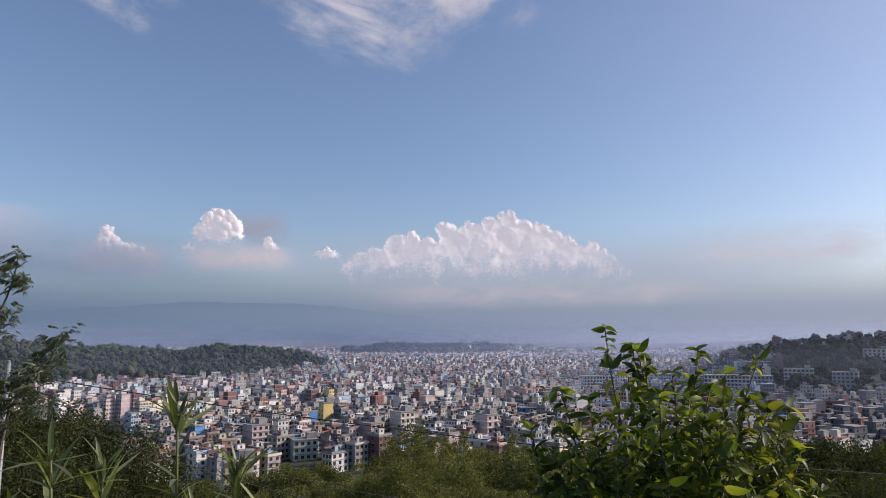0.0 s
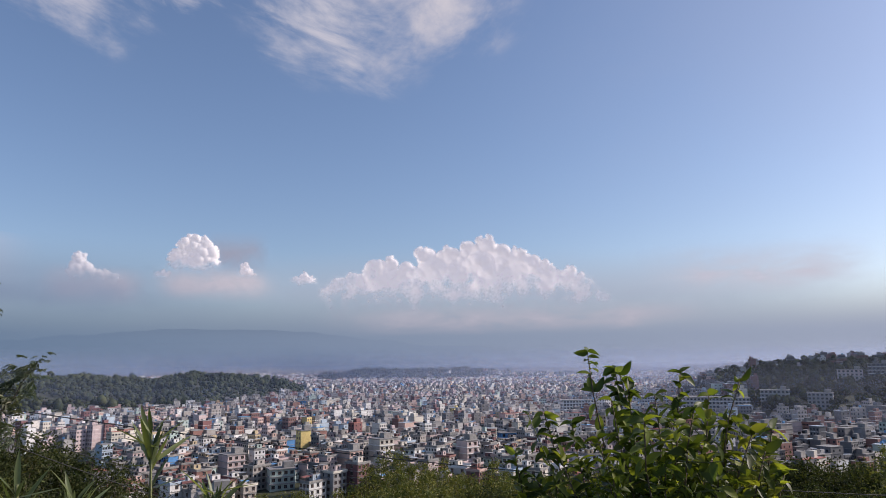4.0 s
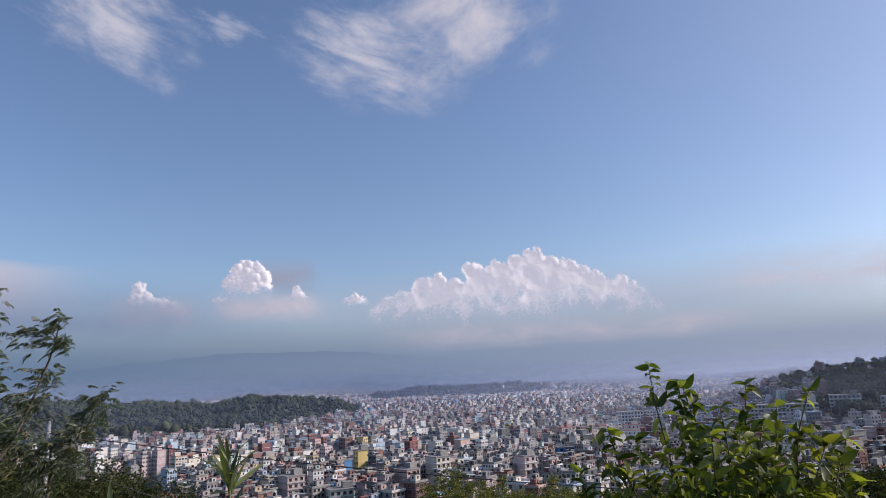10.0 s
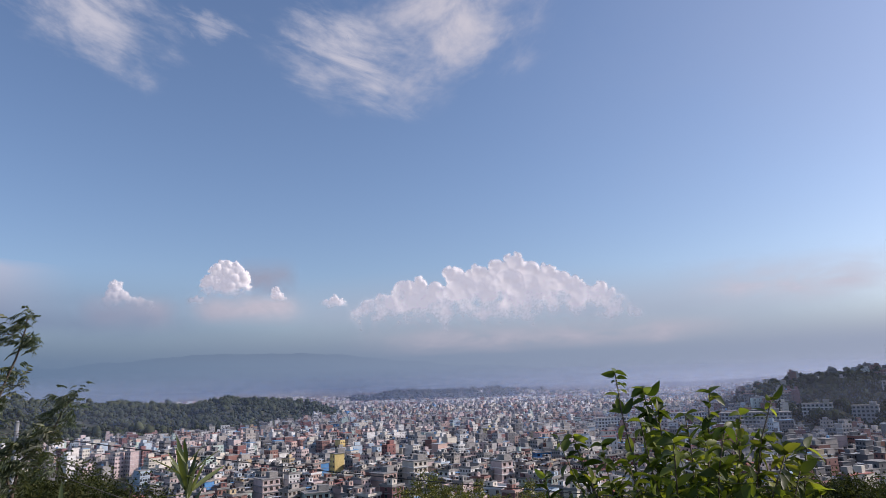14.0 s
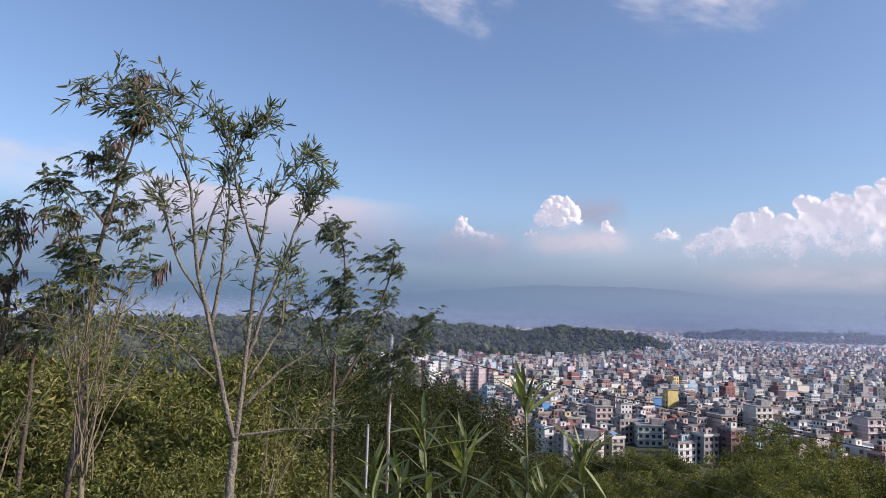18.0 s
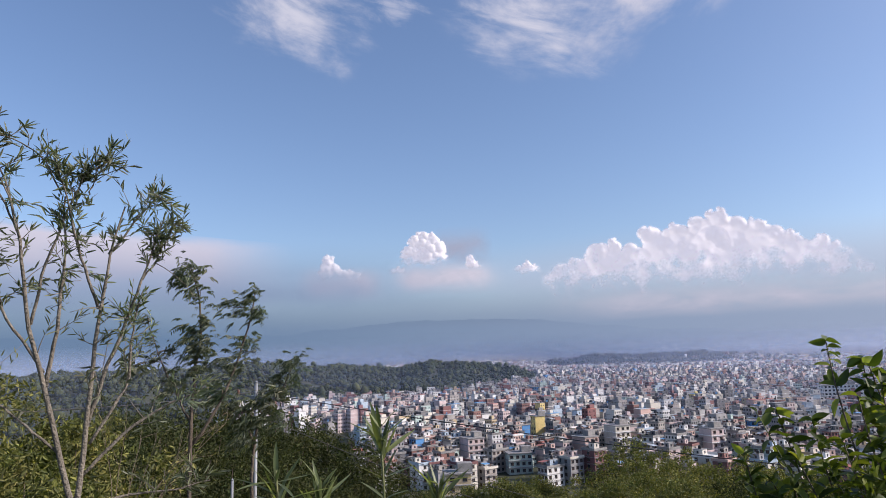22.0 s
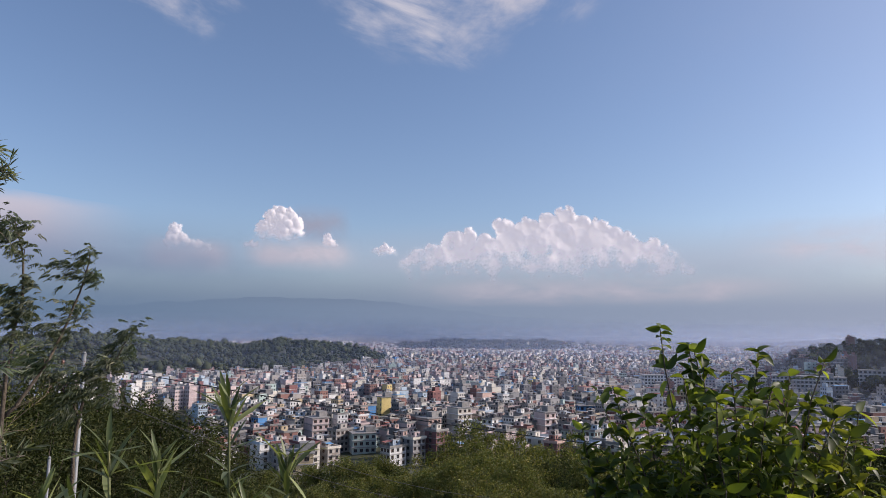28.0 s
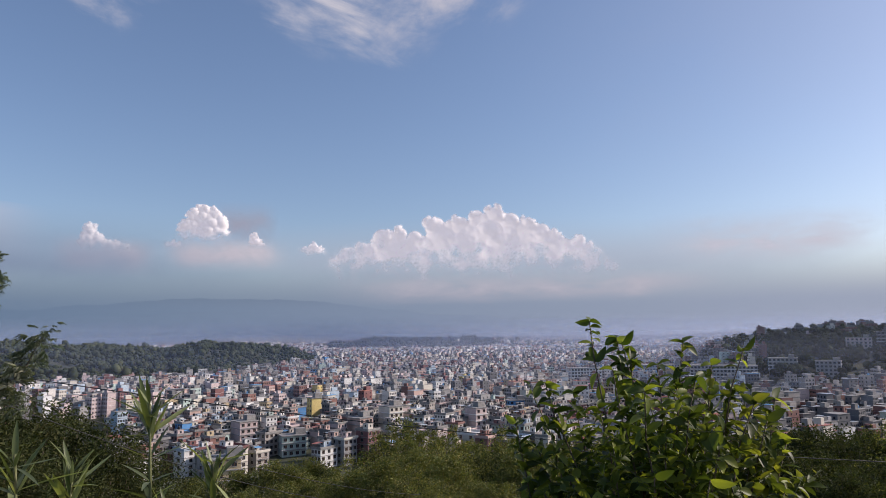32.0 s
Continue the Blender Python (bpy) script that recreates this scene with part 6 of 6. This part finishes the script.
def twiggy_brush(az0, d, count, spread, el_lo, el_hi, arch=0.0):
    """A fan of thin branching twigs with leaf tufts towards their ends."""
    bx, by = np.array(spot(az0, 0, d))[:2]
    base = np.array([bx, by, float(land(bx, by))])
    top = thing("twiggy_bush", "fan of thin pale branching twigs with narrow yellow-green leaves", "bush", base, group="twiggy bushes")
    runs, fine, q = [], [], []
    fork = np.array(spot(az0, el_lo - 9.0, d))
    part("trunk", tube_mesh("trunk", [(bend(base - [0, 0, 0.2], (base + fork) / 2 + [0.05, 0, 0], fork, 8) - base, np.linspace(0.022, 0.016, 8))], mat_twig, 7), top)
    for k in range(count):
        az, el = az0 + arch + rng.normal(0, spread), rng.uniform(el_lo, el_hi)
        tip = np.array(spot(az, el, d + rng.normal(0, 0.35)))
        st = fork + rng.normal(0, 0.03, 3)
        mid = st * 0.5 + tip * 0.5 + [0, 0, 0.1] - (tip - st) * [0.2, 0.2, 0] + rng.normal(0, 0.05, 3)
        p = bend(st, mid, tip, 12)
        p += np.cumsum(rng.normal(0, 0.008, p.shape), 0)
        runs.append((p - base, np.linspace(0.0062, 0.0018, 12)))
        for m in range(6):
            f = int(rng.uniform(5, 11.9))
            way = unit(p[f] - p[f - 1] + rng.normal(0, 0.06, 3))
            tw = bend(p[f], p[f] + way * 0.12, p[f] + way * rng.uniform(0.15, 0.35) + rng.normal(0, 0.05, 3), 5)
            fine.append((tw - base, np.linspace(0.0028, 0.0012, 5)))
            q.append(sprig_quads(tw[-1], way, int(rng.integers(5, 9)), 0.065, 0.0085, 0.5))
            if m % 2:
                q.append(sprig_quads(tw[2], way, int(rng.integers(3, 6)), 0.06, 0.008, 0.6))
    for r in runs:
        part("twig", tube_mesh("twig", [r], mat_twig, 5), top)
    tagged(part("twig_growth", tube_mesh("twig_growth", fine, mat_twig, 4), top), kind="stuff")
    s = Soup()
    s.quads(np.concatenate(q) - base)
    tagged(part("foliage", s.mesh("foliage", [leaf_thicket]), top), kind="stuff")


twiggy_brush(55.6, 4.9, 17, 2.6, -3.0, 3.5)
twiggy_brush(61.5, 5.8, 6, 3.0, -6.0, 0.0)
twiggy_brush(42.5, 7.4, 8, 3.0, -7.0, -1.5, -2.0)


def flower_branch():
    """A leafy branch with a peach flower head reaching in."""
    d = 2.3
    base = np.array(spot(-47, -40, 2.2))
    base[2] = float(land(base[0], base[1]))
    tip = np.array(spot(-37.4, 0.6, d))
    top = thing("flowering_shrub", "flowering shrub branch with peach-orange flower head", "shrub", base)
    p = bend(base, np.array(spot(-43.5, -3.5, d)), tip, 14)
    part("stem", tube_mesh("stem", [(p - base, np.linspace(0.011, 0.003, 14))], mat_brownstem, 7), top)
    pieces = [leaf_piece("leaf", 0.05, 0.03, 0.3, 0.3, leaf_shrub), leaf_piece("leaf", 0.042, 0.026, 0.4, 0.4, leaf_shrub)]
    lv = leaves_along(p - base, 0.35, 0.03, 1.0, pieces, whorl=2, spin=1.57) + leaves_along((p - base)[-6:], 0.0, 0.022, 0.85, pieces, whorl=2, spin=1.2, jitter=0.5) + leaves_along((p - base)[-2:], 0.2, 0.014, 0.9, pieces, whorl=2, spin=1.57)
    split_leaves(top, lv[::-1], 120, leaf_shrub_stuff)
    mat_petal = leaf_material("peach_petal", (0.52, 0.27, 0.18), (0.62, 0.40, 0.29), (0.72, 0.55, 0.42), 0.5, 0.4)
    n = 46
    dirs = unit(rand_dirs(n) + [0, 0, 0.7])
    s = Soup()
    s.quads(leaf_quads(np.repeat((tip - base)[None], n, 0) + dirs * 0.006, dirs, rand_dirs(n), 0.024, 0.013, 0.2))
    part("flower_head", s.mesh("flower_head", [mat_petal]), top, "peach-orange flower head")


flower_branch()
